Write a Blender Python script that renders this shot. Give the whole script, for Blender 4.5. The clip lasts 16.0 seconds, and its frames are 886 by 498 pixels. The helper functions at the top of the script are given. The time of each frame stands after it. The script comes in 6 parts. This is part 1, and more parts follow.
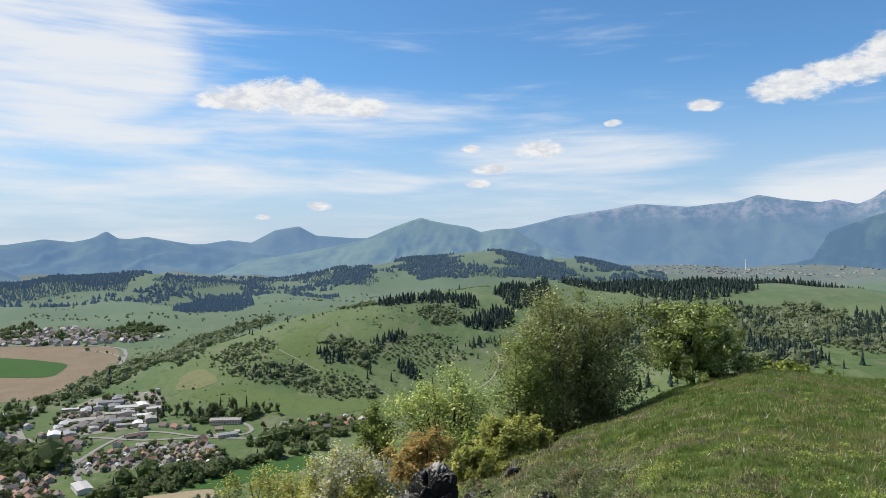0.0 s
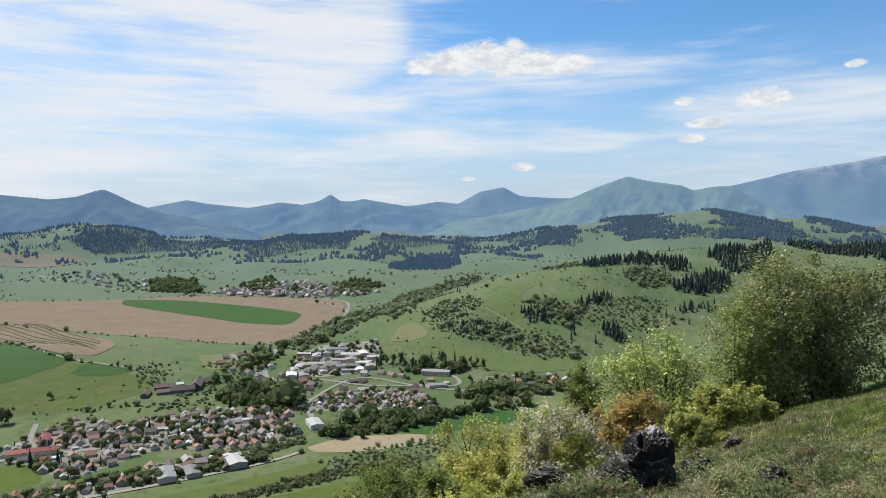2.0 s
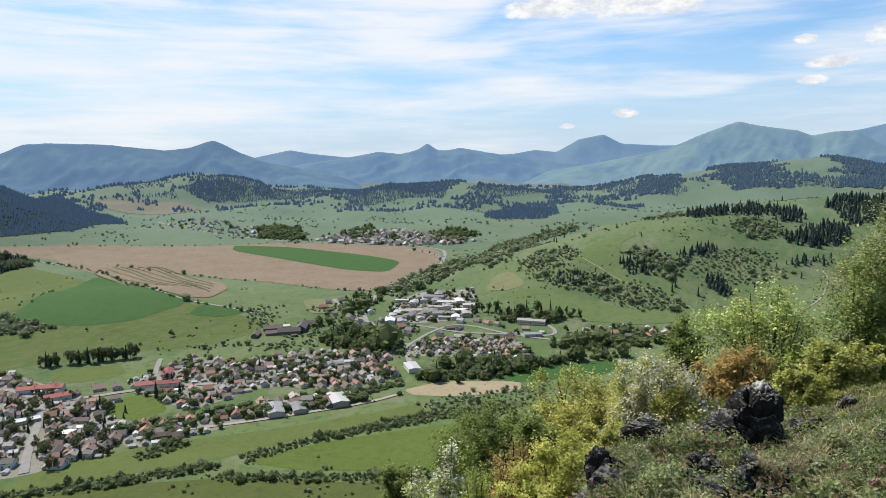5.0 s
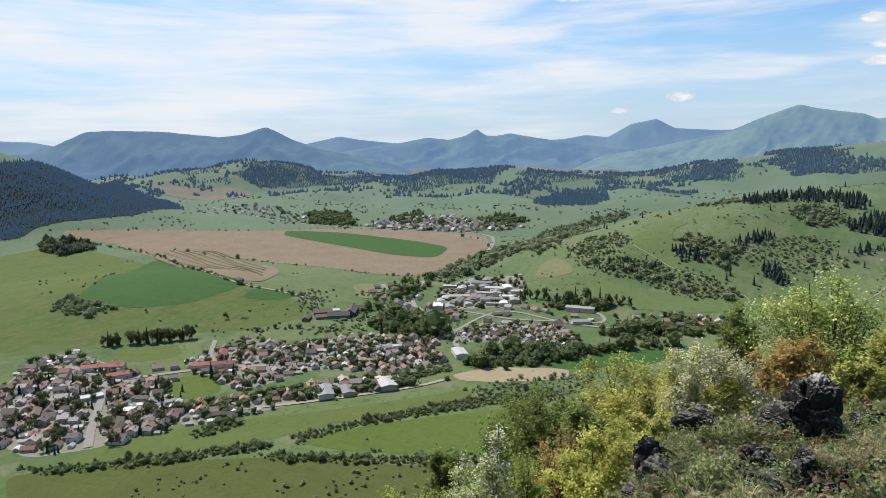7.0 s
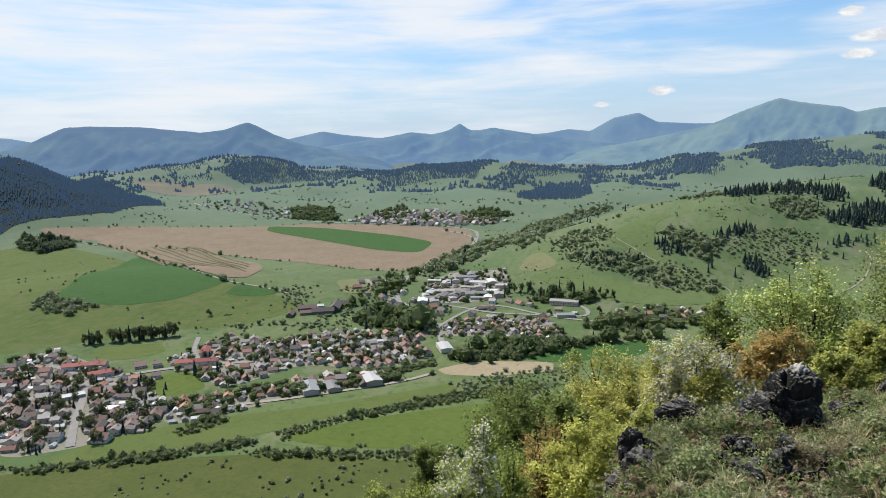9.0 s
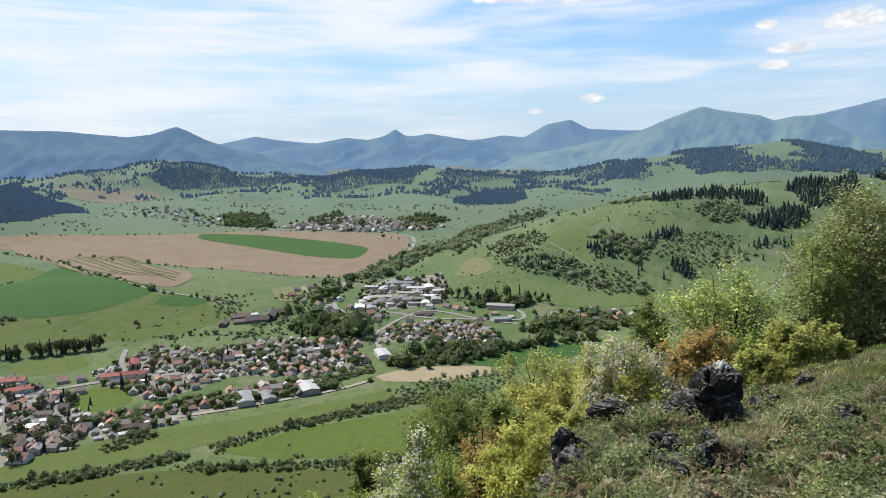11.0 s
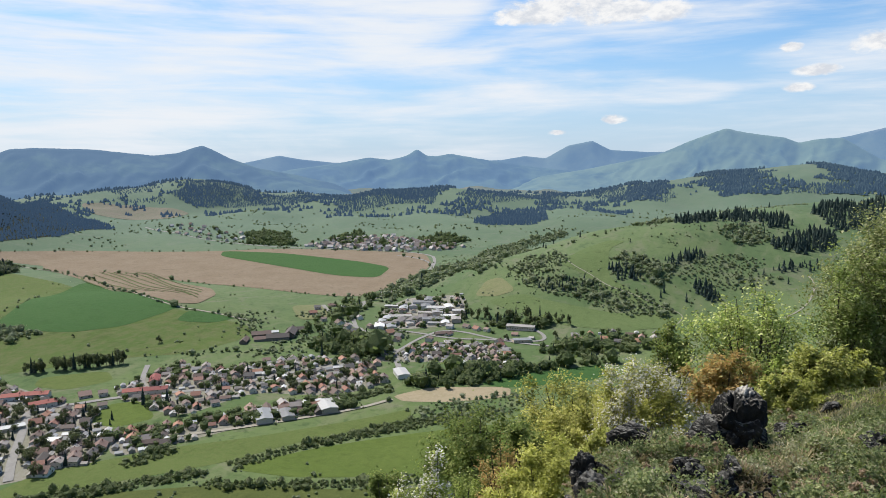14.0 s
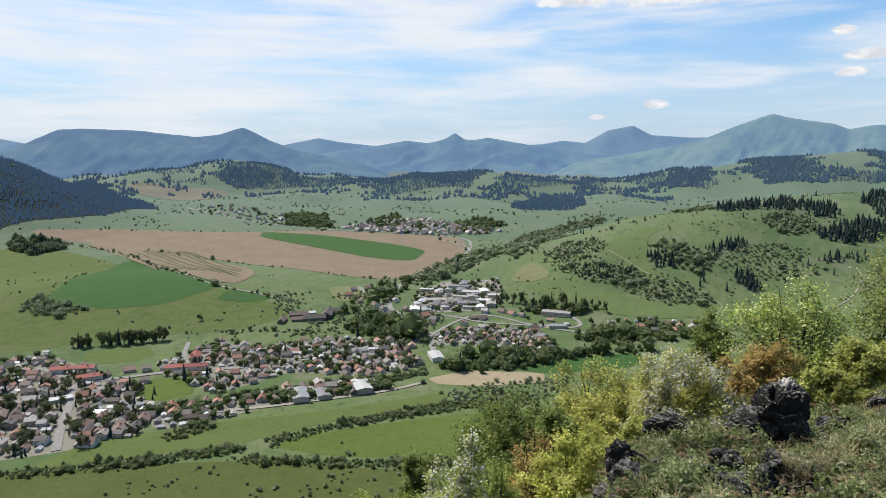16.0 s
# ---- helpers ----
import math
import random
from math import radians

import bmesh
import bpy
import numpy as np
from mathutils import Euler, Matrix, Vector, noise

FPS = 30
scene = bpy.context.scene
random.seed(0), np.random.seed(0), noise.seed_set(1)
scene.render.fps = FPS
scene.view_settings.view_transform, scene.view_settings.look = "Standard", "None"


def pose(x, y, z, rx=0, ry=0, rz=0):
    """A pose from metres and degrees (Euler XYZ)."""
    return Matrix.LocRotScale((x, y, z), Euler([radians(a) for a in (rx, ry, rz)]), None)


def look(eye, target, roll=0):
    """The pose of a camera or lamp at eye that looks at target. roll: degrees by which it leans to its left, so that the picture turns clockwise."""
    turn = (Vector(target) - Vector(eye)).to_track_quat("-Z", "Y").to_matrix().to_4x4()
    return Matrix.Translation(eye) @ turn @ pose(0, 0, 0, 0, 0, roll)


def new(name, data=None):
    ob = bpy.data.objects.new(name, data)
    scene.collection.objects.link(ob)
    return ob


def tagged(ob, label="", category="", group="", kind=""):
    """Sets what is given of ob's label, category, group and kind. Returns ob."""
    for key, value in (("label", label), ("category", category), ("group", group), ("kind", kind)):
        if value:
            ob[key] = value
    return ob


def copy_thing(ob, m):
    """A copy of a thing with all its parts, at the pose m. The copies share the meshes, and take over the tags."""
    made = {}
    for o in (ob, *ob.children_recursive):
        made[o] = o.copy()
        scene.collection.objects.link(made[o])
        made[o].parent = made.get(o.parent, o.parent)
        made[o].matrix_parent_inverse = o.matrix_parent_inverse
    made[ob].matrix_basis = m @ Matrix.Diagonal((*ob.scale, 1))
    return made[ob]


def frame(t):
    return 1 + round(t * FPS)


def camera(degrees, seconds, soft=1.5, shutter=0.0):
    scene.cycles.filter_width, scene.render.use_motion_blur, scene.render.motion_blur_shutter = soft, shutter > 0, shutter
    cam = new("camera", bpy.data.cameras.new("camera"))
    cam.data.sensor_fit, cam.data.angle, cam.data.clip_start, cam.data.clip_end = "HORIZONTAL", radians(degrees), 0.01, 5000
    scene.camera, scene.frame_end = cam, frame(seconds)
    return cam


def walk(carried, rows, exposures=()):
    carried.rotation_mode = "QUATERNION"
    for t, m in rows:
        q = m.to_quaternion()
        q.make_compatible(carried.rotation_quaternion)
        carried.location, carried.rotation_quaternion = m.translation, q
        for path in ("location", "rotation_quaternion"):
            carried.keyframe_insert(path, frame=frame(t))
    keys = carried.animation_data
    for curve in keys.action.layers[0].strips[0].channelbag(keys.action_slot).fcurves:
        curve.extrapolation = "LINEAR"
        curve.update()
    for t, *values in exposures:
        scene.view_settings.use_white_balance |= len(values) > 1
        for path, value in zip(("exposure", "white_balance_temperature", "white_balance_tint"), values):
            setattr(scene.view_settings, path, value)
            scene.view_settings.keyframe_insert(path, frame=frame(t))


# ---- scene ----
cam = camera(65.34, 16.0, soft=0.65)
# seconds, step to the side and down in metres; turn to the left, tilt, roll in degrees
ROWS = [
    (0.0, 0.166, 0.060, 0.00, 0.00, 0.00),
    (0.5, 0.134, 0.050, 5.84, -0.11, 0.16),
    (1.0, 0.099, 0.040, 9.81, -0.76, 0.31),
    (1.5, 0.077, 0.030, 13.37, -0.89, 0.25),
    (2.0, 0.039, 0.020, 16.78, -3.23, 0.37),
    (2.5, 0.022, 0.010, 19.42, -4.79, 0.38),
    (3.0, 0.000, 0.000, 20.84, -6.88, 0.09),
    (3.5, 0.002, 0.000, 20.71, -6.96, 0.22),
    (4.0, 0.005, 0.000, 20.90, -7.22, 0.34),
    (4.5, 0.004, 0.000, 22.76, -7.25, 0.50),
    (5.0, 0.000, 0.000, 24.74, -7.37, 0.69),
    (7.5, 0.000, 0.000, 28.90, -8.58, 0.88),
    (8.0, 0.000, 0.000, 28.25, -8.60, 0.96),
    (10.5, 0.014, 0.000, 24.65, -9.34, 1.27),
    (11.0, 0.039, 0.000, 22.12, -8.57, 0.93),
    (11.5, 0.040, 0.000, 22.36, -8.08, 0.75),
    (12.0, 0.040, 0.000, 23.17, -7.71, 0.81),
    (12.5, 0.042, 0.000, 23.99, -7.54, 0.94),
    (13.0, 0.039, 0.000, 24.14, -7.66, 0.76),
    (13.5, 0.047, 0.000, 23.51, -7.18, 0.65),
    (14.0, 0.045, 0.000, 23.89, -6.90, 0.53),
    (14.5, 0.042, 0.000, 24.40, -7.13, 0.60),
    (15.0, 0.030, 0.000, 24.20, -7.98, 0.15),
    (15.5, 0.029, 0.000, 25.01, -8.22, 0.05),
    (16.0, 0.022, 0.000, 26.98, -8.21, 0.01),
]
EYE = 202.0
walk(cam, [(t, pose(x, 0, EYE + z, 90 + pitch, roll, yaw)) for t, x, z, yaw, pitch, roll in ROWS], [(0, .36), (1.5, .36), (3, .46), (5, .5), (7.5, .44), (8.2, .44), (11, .53), (13, .46), (16, .43)])

# ---- world and sun ----
SUN_BEARING, SUN_HEIGHT = 70.0, 54.0
sky_world = bpy.data.worlds.new("sky")
scene.world = sky_world
sky_world.use_nodes = True
wn, wl = sky_world.node_tree.nodes, sky_world.node_tree.links
wn.clear()


class Graph:
    """Short hand for building a node tree."""

    def __init__(self, tree):
        self.nodes, self.links = tree.nodes, tree.links

    def node(self, kind, **settings):
        n = self.nodes.new(kind)
        for key, value in settings.items():
            if key == "operation":
                n.operation = value
            elif key == "blend_type":
                n.blend_type = value
            elif key == "data_type":
                n.data_type = value
            elif key == "feature":
                n.feature = value
            elif key == "attribute_name":
                n.attribute_name = value
        return n

    def put(self, n, socket, value):
        if isinstance(value, bpy.types.NodeSocket):
            self.links.new(value, n.inputs[socket])
        else:
            n.inputs[socket].default_value = value

    def math(self, op, a, b=0.0, c=0.0):
        n = self.node("ShaderNodeMath", operation=op)
        for i, v in enumerate((a, b, c)):
            self.put(n, i, v)
        return n.outputs[0]

    def noise(self, vector, scale, detail=4.0, rough=.55, distort=0.0):
        n = self.node("ShaderNodeTexNoise")
        if vector is not None:
            self.put(n, "Vector", vector)
        self.put(n, "Scale", scale), self.put(n, "Detail", detail), self.put(n, "Roughness", rough), self.put(n, "Distortion", distort)
        return n.outputs["Fac"]

    def ramp(self, fac, lo, hi, a=0.0, b=1.0):
        n = self.node("ShaderNodeMapRange")
        n.interpolation_type = "SMOOTHSTEP"
        for i, v in enumerate((fac, lo, hi, a, b)):
            self.put(n, i, v)
        return n.outputs[0]

    def mix(self, fac, a, b, blend="MIX"):
        n = self.node("ShaderNodeMix", data_type="RGBA", blend_type=blend)
        self.put(n, 0, fac)
        for i, v in ((6, a), (7, b)):
            self.put(n, i, (*v, 1) if isinstance(v, tuple) and len(v) == 3 else v)
        return n.outputs[2]

    def coords(self, out="Object", scale=(1, 1, 1), turn=(0, 0, 0)):
        c, m = self.node("ShaderNodeTexCoord"), self.node("ShaderNodeMapping")
        self.links.new(c.outputs[out], m.inputs[0])
        m.inputs["Scale"].default_value = scale
        m.inputs["Rotation"].default_value = [radians(a) for a in turn]
        return m.outputs[0]


def way(bearing, height):
    b, e = radians(bearing), radians(height)
    return Vector((-math.sin(b) * math.cos(e), math.cos(b) * math.cos(e), math.sin(e)))


g = Graph(sky_world.node_tree)
sky = g.node("ShaderNodeTexSky")
sky.sky_type = "NISHITA"
sky.sun_disc = False
sky.sun_elevation, sky.sun_rotation = radians(SUN_HEIGHT), radians(-SUN_BEARING)
sky.altitude, sky.air_density, sky.dust_density, sky.ozone_density = 700, 1.0, .3, 3.0
direction = g.coords("Generated")
split = g.node("ShaderNodeSeparateXYZ")
g.put(split, 0, direction)
dx, dy, dz = split.outputs
# bearing (left positive) and height in degrees
bearing = g.math("MULTIPLY", g.math("ARCTAN2", g.math("MULTIPLY", dx, -1.0), dy), 57.2958)
height = g.math("MULTIPLY", g.math("ARCSINE", dz), 57.2958)
flat = g.node("ShaderNodeCombineXYZ")
g.put(flat, 0, bearing), g.put(flat, 1, height)
plane = flat.outputs[0]


def stretched(sx, sy, shift):
    m = g.node("ShaderNodeMapping")
    g.put(m, 0, plane)
    m.inputs["Scale"].default_value = (sx, sy, 1)
    m.inputs["Location"].default_value = (shift, shift * .7, 0)
    return m.outputs[0]


def spread(b, h, wb, wh):
    """1 in the middle of an oval of sky, 0 at its edge and below outside."""
    u = g.math("DIVIDE", g.math("SUBTRACT", bearing, b), wb)
    v = g.math("DIVIDE", g.math("SUBTRACT", height, h), wh)
    return g.math("SUBTRACT", 1.0, g.math("ADD", g.math("MULTIPLY", u, u), g.math("MULTIPLY", v, v)))


def most(parts):
    out = parts[0]
    for p in parts[1:]:
        out = g.math("MAXIMUM", out, p)
    return out


# high thin cloud: long streaks, thicker towards the sun's side
streak = g.noise(stretched(.035, .23, 3.0), 1.0, 6, .56, .6)
fine = g.noise(stretched(.09, .9, 9.0), 1.0, 6, .6, .3)
veil = g.math("ADD", g.math("MULTIPLY", g.math("SUBTRACT", streak, .5), 1.05), g.math("ADD", .53, g.math("MULTIPLY", g.math("SUBTRACT", fine, .5), .6)))
thick = most([g.ramp(bearing, 8.0, 28.0, 0, .35), g.math("MULTIPLY", g.ramp(height, 1.0, 4.0, 0, .22), g.ramp(height, 5.5, 9.5, 1, 0)), g.ramp(spread(44, 14.5, 25, 9), -.5, .6, 0, .44), g.ramp(spread(34, 5.5, 34, 3.0), -.5, .8, 0, .34),
              g.ramp(spread(-11, 7.0, 12.5, 3.0), -.6, .9, 0, .46), g.ramp(spread(30, 14.2, 11.5, 6.8), -.4, .6, 0, .46), g.ramp(spread(40, 8.7, 24, 1.7), -.5, .8, 0, .42), g.ramp(spread(-34, 5, 14, 2.6), -.3, .8, 0, .44),
              g.ramp(spread(70, 16, 30, 12), -.3, .6, 0, .45), g.ramp(spread(6, 5.4, 6.5, 1.4), -.4, .8, 0, .34), g.ramp(spread(10, 10.2, 15, 3.6), -.4, .7, 0, .2), g.ramp(spread(0, 10, 13, 3.4), -.4, .7, 0, .14)])
veil = g.ramp(g.math("ADD", veil, thick), .58, 1.12, 0, .97)
# puffs of low cloud
PUFFS = [(18.2, 11.6, 2.4, .75), (15.4, 11.9, 3.6, 1.2), (12.6, 12.2, 4.4, 1.55), (9.6, 11.7, 4.0, 1.1), (6.6, 11.5, 2.4, .8),
         (-27.0, 11.9, 3.4, 1.15), (-30.6, 12.6, 3.4, 1.2), (-34, 13.6, 3.5, 1.5), (-20.8, 11.0, 1.5, .5),
         (10.0, 3.5, 1.3, .45), (14.6, 2.55, .9, .25), (-4.0, 6.5, 1.7, .5), (-2.8, 5.4, 1.2, .4), (-8.0, 8.1, 2.2, .9), (-2.3, 8.2, .9, .35), (-13.8, 10.0, .8, .35)]
billow = g.noise(stretched(.42, .85, 5.0), 1.0, 7, .62, .25)
curls = g.noise(stretched(1.5, 2.6, 8.0), 1.0, 6, .65, .4)
lumps = g.math("ADD", most([spread(*p) for p in PUFFS]), g.math("ADD", g.math("MULTIPLY", g.math("SUBTRACT", billow, .5), 2.4), g.math("MULTIPLY", g.math("SUBTRACT", curls, .5), .65)))
puff = g.ramp(lumps, -.05, .75)
base_shade = g.ramp(g.math("ADD", g.noise(stretched(.5, 1.1, 2.0), 1.0, 5, .6), g.math("MULTIPLY", curls, .5)), .55, .9)
clean = g.mix(1.0, sky.outputs[0], (.9, 1.34, 1.58), "MULTIPLY")
haze = g.ramp(height, -2.0, 15.0, .92, 0.0)
col = g.mix(haze, clean, (5.6, 6.6, 8.2))
col = g.mix(veil, col, (9.0, 9.35, 9.85))
col = g.mix(puff, col, g.mix(base_shade, (7.2, 7.6, 8.3), (9.9, 9.9, 9.9)))
back = g.node("ShaderNodeBackground")
g.put(back, 0, col), g.put(back, 1, .07)
out = g.node("ShaderNodeOutputWorld")
g.links.new(back.outputs[0], out.inputs[0])

sun = new("sun", bpy.data.lights.new("sun", "SUN"))
sun.data.energy, sun.data.angle, sun.data.color = 5.0, radians(.55), (1, .955, .88)
sun.matrix_world = look(way(SUN_BEARING, SUN_HEIGHT) * 900, (0, 0, 0))

# ---- materials ----
def material(name):
    m = bpy.data.materials.new(name)
    m.use_nodes = True
    gr = Graph(m.node_tree)
    return m, gr, m.node_tree.nodes["Principled BSDF"]


def surface(name, colours, scale=1.0, rough=.85, bump=.3, bump_scale=None, spread_by=.5, stretch=(1, 1, 1), metal=0.0, random_tint=0.0, island=0.0):
    """A rough natural surface of two or three colours, with large stains, fine grain and relief."""
    colours = [tuple(.76 * v for v in q) for q in colours]
    m, gr, b = material(name)
    c = gr.coords("Object", stretch)
    big, small = gr.noise(c, scale, 5, .6, .3), gr.noise(c, scale * 9, 5, .65)
    mixed = gr.mix(gr.ramp(big, .5 - spread_by * .4, .5 + spread_by * .4), colours[0], colours[1])
    mixed = gr.mix(gr.ramp(small, .35, .7, 0, .65), mixed, colours[-1])
    mixed = gr.mix(gr.ramp(gr.noise(c, scale * 3, 6, .7, 1.0), .5, .72, 0, .5), mixed, tuple(.62 * v for v in colours[0]))
    if random_tint:
        info = gr.node("ShaderNodeObjectInfo")
        mixed = gr.mix(random_tint, mixed, gr.mix(info.outputs["Random"], colours[0], tuple(v * .45 for v in colours[1])), "MIX")
    if island:
        geo = gr.node("ShaderNodeNewGeometry")
        rnd = geo.outputs["Random Per Island"]
        mixed = gr.mix(gr.math("MULTIPLY", rnd, island), mixed, colours[-1])
        hsv = gr.node("ShaderNodeHueSaturation")
        gr.put(hsv, "Value", gr.math("ADD", 1 - .35 * island, gr.math("MULTIPLY", rnd, .7 * island)))
        gr.put(hsv, "Color", mixed)
        mixed = hsv.outputs[0]
    gr.put(b, "Base Color", mixed)
    gr.put(b, "Roughness", rough), gr.put(b, "Metallic", metal)
    gr.put(b, "Specular IOR Level", .25 if rough < .85 else .06)
    if bump:
        n = gr.node("ShaderNodeBump")
        gr.put(n, "Strength", bump), gr.put(n, "Distance", 1.0 / (scale * 20))
        gr.put(n, "Height", gr.noise(c, bump_scale or scale * 14, 5, .65))
        gr.links.new(n.outputs[0], b.inputs["Normal"])
    return m


def leaf_material(name, a, b2, c3, light=1.0, through_light=.36, withered=0.0):
    a, b2, c3 = [(1.0 * light * q[0], .93 * light * q[1], 1.08 * light * q[2]) for q in (a, b2, c3)]
    m, gr, b = material(name)
    geo = gr.node("ShaderNodeNewGeometry")
    rnd = geo.outputs["Random Per Island"]
    col = gr.mix(gr.ramp(rnd, 0, .6), a, b2)
    col = gr.mix(gr.ramp(rnd, .6, .85), col, c3)
    # dark noise patches: uneven tone, also standing in for shaded gaps in foliage
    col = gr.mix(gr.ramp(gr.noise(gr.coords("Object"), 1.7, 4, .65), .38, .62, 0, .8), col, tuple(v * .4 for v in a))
    if withered:
        # patches of last year's growth
        patch = gr.ramp(gr.math("ADD", gr.noise(gr.coords("Object"), .45, 5, .65, .6), gr.math("MULTIPLY", gr.math("SUBTRACT", rnd, .5), .12)), .5, .62, 0, withered)
        col = gr.mix(patch, col, (.25, .2, .1))
    gr.put(b, "Base Color", col), gr.put(b, "Roughness", .6), gr.put(b, "Specular IOR Level", .12)
    t = gr.node("ShaderNodeBsdfTranslucent")
    gr.put(t, 0, gr.mix(through_light * .7, col, (.42, .52, .1)))
    mx = gr.node("ShaderNodeMixShader")
    gr.put(mx, 0, .38)
    gr.links.new(b.outputs[0], mx.inputs[1]), gr.links.new(t.outputs[0], mx.inputs[2])
    gr.links.new(mx.outputs[0], m.node_tree.nodes["Material Output"].inputs[0])
    return m


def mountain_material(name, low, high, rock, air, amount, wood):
    """Wooded slopes of far mountains; many kilometres of hazy air are painted in as emission."""
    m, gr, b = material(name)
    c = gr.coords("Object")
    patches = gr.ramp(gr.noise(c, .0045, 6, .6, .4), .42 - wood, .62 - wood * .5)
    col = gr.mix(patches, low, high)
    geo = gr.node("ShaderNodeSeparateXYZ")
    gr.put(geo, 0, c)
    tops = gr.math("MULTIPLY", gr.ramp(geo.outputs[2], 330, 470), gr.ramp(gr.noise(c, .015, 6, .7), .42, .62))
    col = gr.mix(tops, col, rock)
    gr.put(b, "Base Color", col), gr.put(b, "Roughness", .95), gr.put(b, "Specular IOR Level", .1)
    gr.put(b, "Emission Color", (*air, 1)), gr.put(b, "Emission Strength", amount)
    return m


def ground_material():
    m, gr, b = material("meadow_grass")
    c = gr.coords("Object")
    huge, big = gr.noise(c, .0042, 5, .6, .8), gr.noise(c, .017, 6, .65, 1.2)
    mid, small = gr.noise(c, .11, 6, .7, .4), gr.noise(c, 3.5, 5, .7)
    rows = gr.noise(gr.coords("Object", (1, .16, 1), (0, 0, 35)), .05, 5, .6, .5)
    col = gr.mix(gr.ramp(huge, .4, .6), (0.096, 0.127, 0.061), (0.067, 0.102, 0.048))
    col = gr.mix(gr.ramp(rows, .5, .66, 0, .65), col, (0.128, 0.137, 0.090))
    col = gr.mix(gr.ramp(big, .52, .66, 0, .75), col, (0.137, 0.134, 0.106))
    col = gr.mix(gr.ramp(big, .32, .44, .75, 0), col, (0.041, 0.070, 0.033))
    col = gr.mix(gr.ramp(mid, .5, .7, 0, .75), col, (0.04, 0.064, 0.03))
    col = gr.mix(gr.ramp(mid, .3, .42, .5, 0), col, (0.128, 0.127, 0.090))
    col = gr.mix(gr.ramp(small, .4, .7, 0, .5), col, (0.057, 0.086, 0.035))
    # near meadows fresh; distance haze is painted into the far colour, paler and bluer
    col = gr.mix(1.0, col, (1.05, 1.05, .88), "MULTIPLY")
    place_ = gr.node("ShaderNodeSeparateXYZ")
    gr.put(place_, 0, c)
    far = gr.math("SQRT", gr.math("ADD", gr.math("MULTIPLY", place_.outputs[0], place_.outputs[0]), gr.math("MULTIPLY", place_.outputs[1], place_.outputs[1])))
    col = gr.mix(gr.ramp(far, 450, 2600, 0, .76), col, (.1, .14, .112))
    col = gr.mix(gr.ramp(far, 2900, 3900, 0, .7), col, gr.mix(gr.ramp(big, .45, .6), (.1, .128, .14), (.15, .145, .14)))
    gr.put(b, "Base Color", col), gr.put(b, "Roughness", .9), gr.put(b, "Specular IOR Level", .05)
    n = gr.node("ShaderNodeBump")
    gr.put(n, "Strength", .5), gr.put(n, "Distance", .08)
    gr.put(n, "Height", gr.math("ADD", gr.noise(c, 6, 5, .7), gr.math("MULTIPLY", mid, 2.0)))
    gr.links.new(n.outputs[0], b.inputs["Normal"])
    return m


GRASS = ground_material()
MEADOW = surface("hilltop_meadow", ((.075, .125, .028), (.055, .1, .022), (.15, .13, .055)), .5, .95, .8)
TURF = surface("stony_turf", ((.12, .115, .062), (.075, .085, .04), (.022, .018, .013)), 1.6, .95, .9)
EARTH = surface("ploughed_earth", ((.212, .165, .115), (.25, .2, .145), (.18, .14, .1)), .02, .95, .3)
CROP = surface("young_crop", ((.042, .1, .028), (.048, .106, .031), (.058, .114, .036)), .02, .9, .3)
PASTURE = surface("pasture", ((.094, .135, .03), (.11, .148, .036), (.08, .114, .028)), .02, .9, .3)
PALE = surface("dry_pasture", ((.19, .195, .1), (.15, .17, .075), (.21, .2, .115)), .03, .9, .3)
ASPHALT = surface("old_asphalt", ((.26, .25, .24), (.31, .3, .28), (.22, .21, .2)), .2, .9, .1)

# ---- the lie of the land ----
def ease(a, lo, hi):
    u = np.clip((a - lo) / (hi - lo), 0, 1)
    return u * u * (3 - 2 * u)


def bell(q):
    return np.exp(-.5 * q * (1 + .3 * q))


# hills of the plan: bearing (degrees, left positive), distance, height, length along and across the bearing
HILLS = [
    (10, 1080, 72, 150, 210), (2, 1400, 66, 260, 260), (-24, 1450, 134, 430, 520), (-29, 760, 80, 210, 250),
    (-4, 3250, 132, 360, 640), (67, 2300, 235, 350, 390), (56, 1020, 26, 150, 240), (43, 3300, 84, 260, 330),
    (25.5, 3000, 66, 260, 330), (52, 3200, 40, 300, 400), (-40, 2500, 90, 500, 500), (14, 2150, 26, 200, 260),
    (150, 1500, 160, 600, 900), (-110, 1800, 140, 700, 900), (95, 1900, 150, 500, 500),
]
BRINK = np.array([(-180, 45, .12), (-36, 46, .12), (-25, 45, .122), (-19, 40, .152), (-13.8, 36, .19), (-8, 19, .21), (-3, 12.5, .225),
                  (2, 11, .23), (8, 9.5, .24), (12, 8, .28), (16, 5, .38), (22, 2, .5), (60, 2, .5), (110, 20, .3), (180, 45, .12)])


def waves(x, y, size, seed):
    """Smooth rolling relief of about the given wavelength."""
    rng = np.random.RandomState(seed)
    out = 0
    for k in range(7):
        a, p, s = rng.uniform(0, 6.283), rng.uniform(0, 6.283), size * rng.uniform(.6, 1.6)
        out = out + np.sin((x * math.cos(a) + y * math.sin(a)) * 6.283 / s + p)
    return out / 2.6


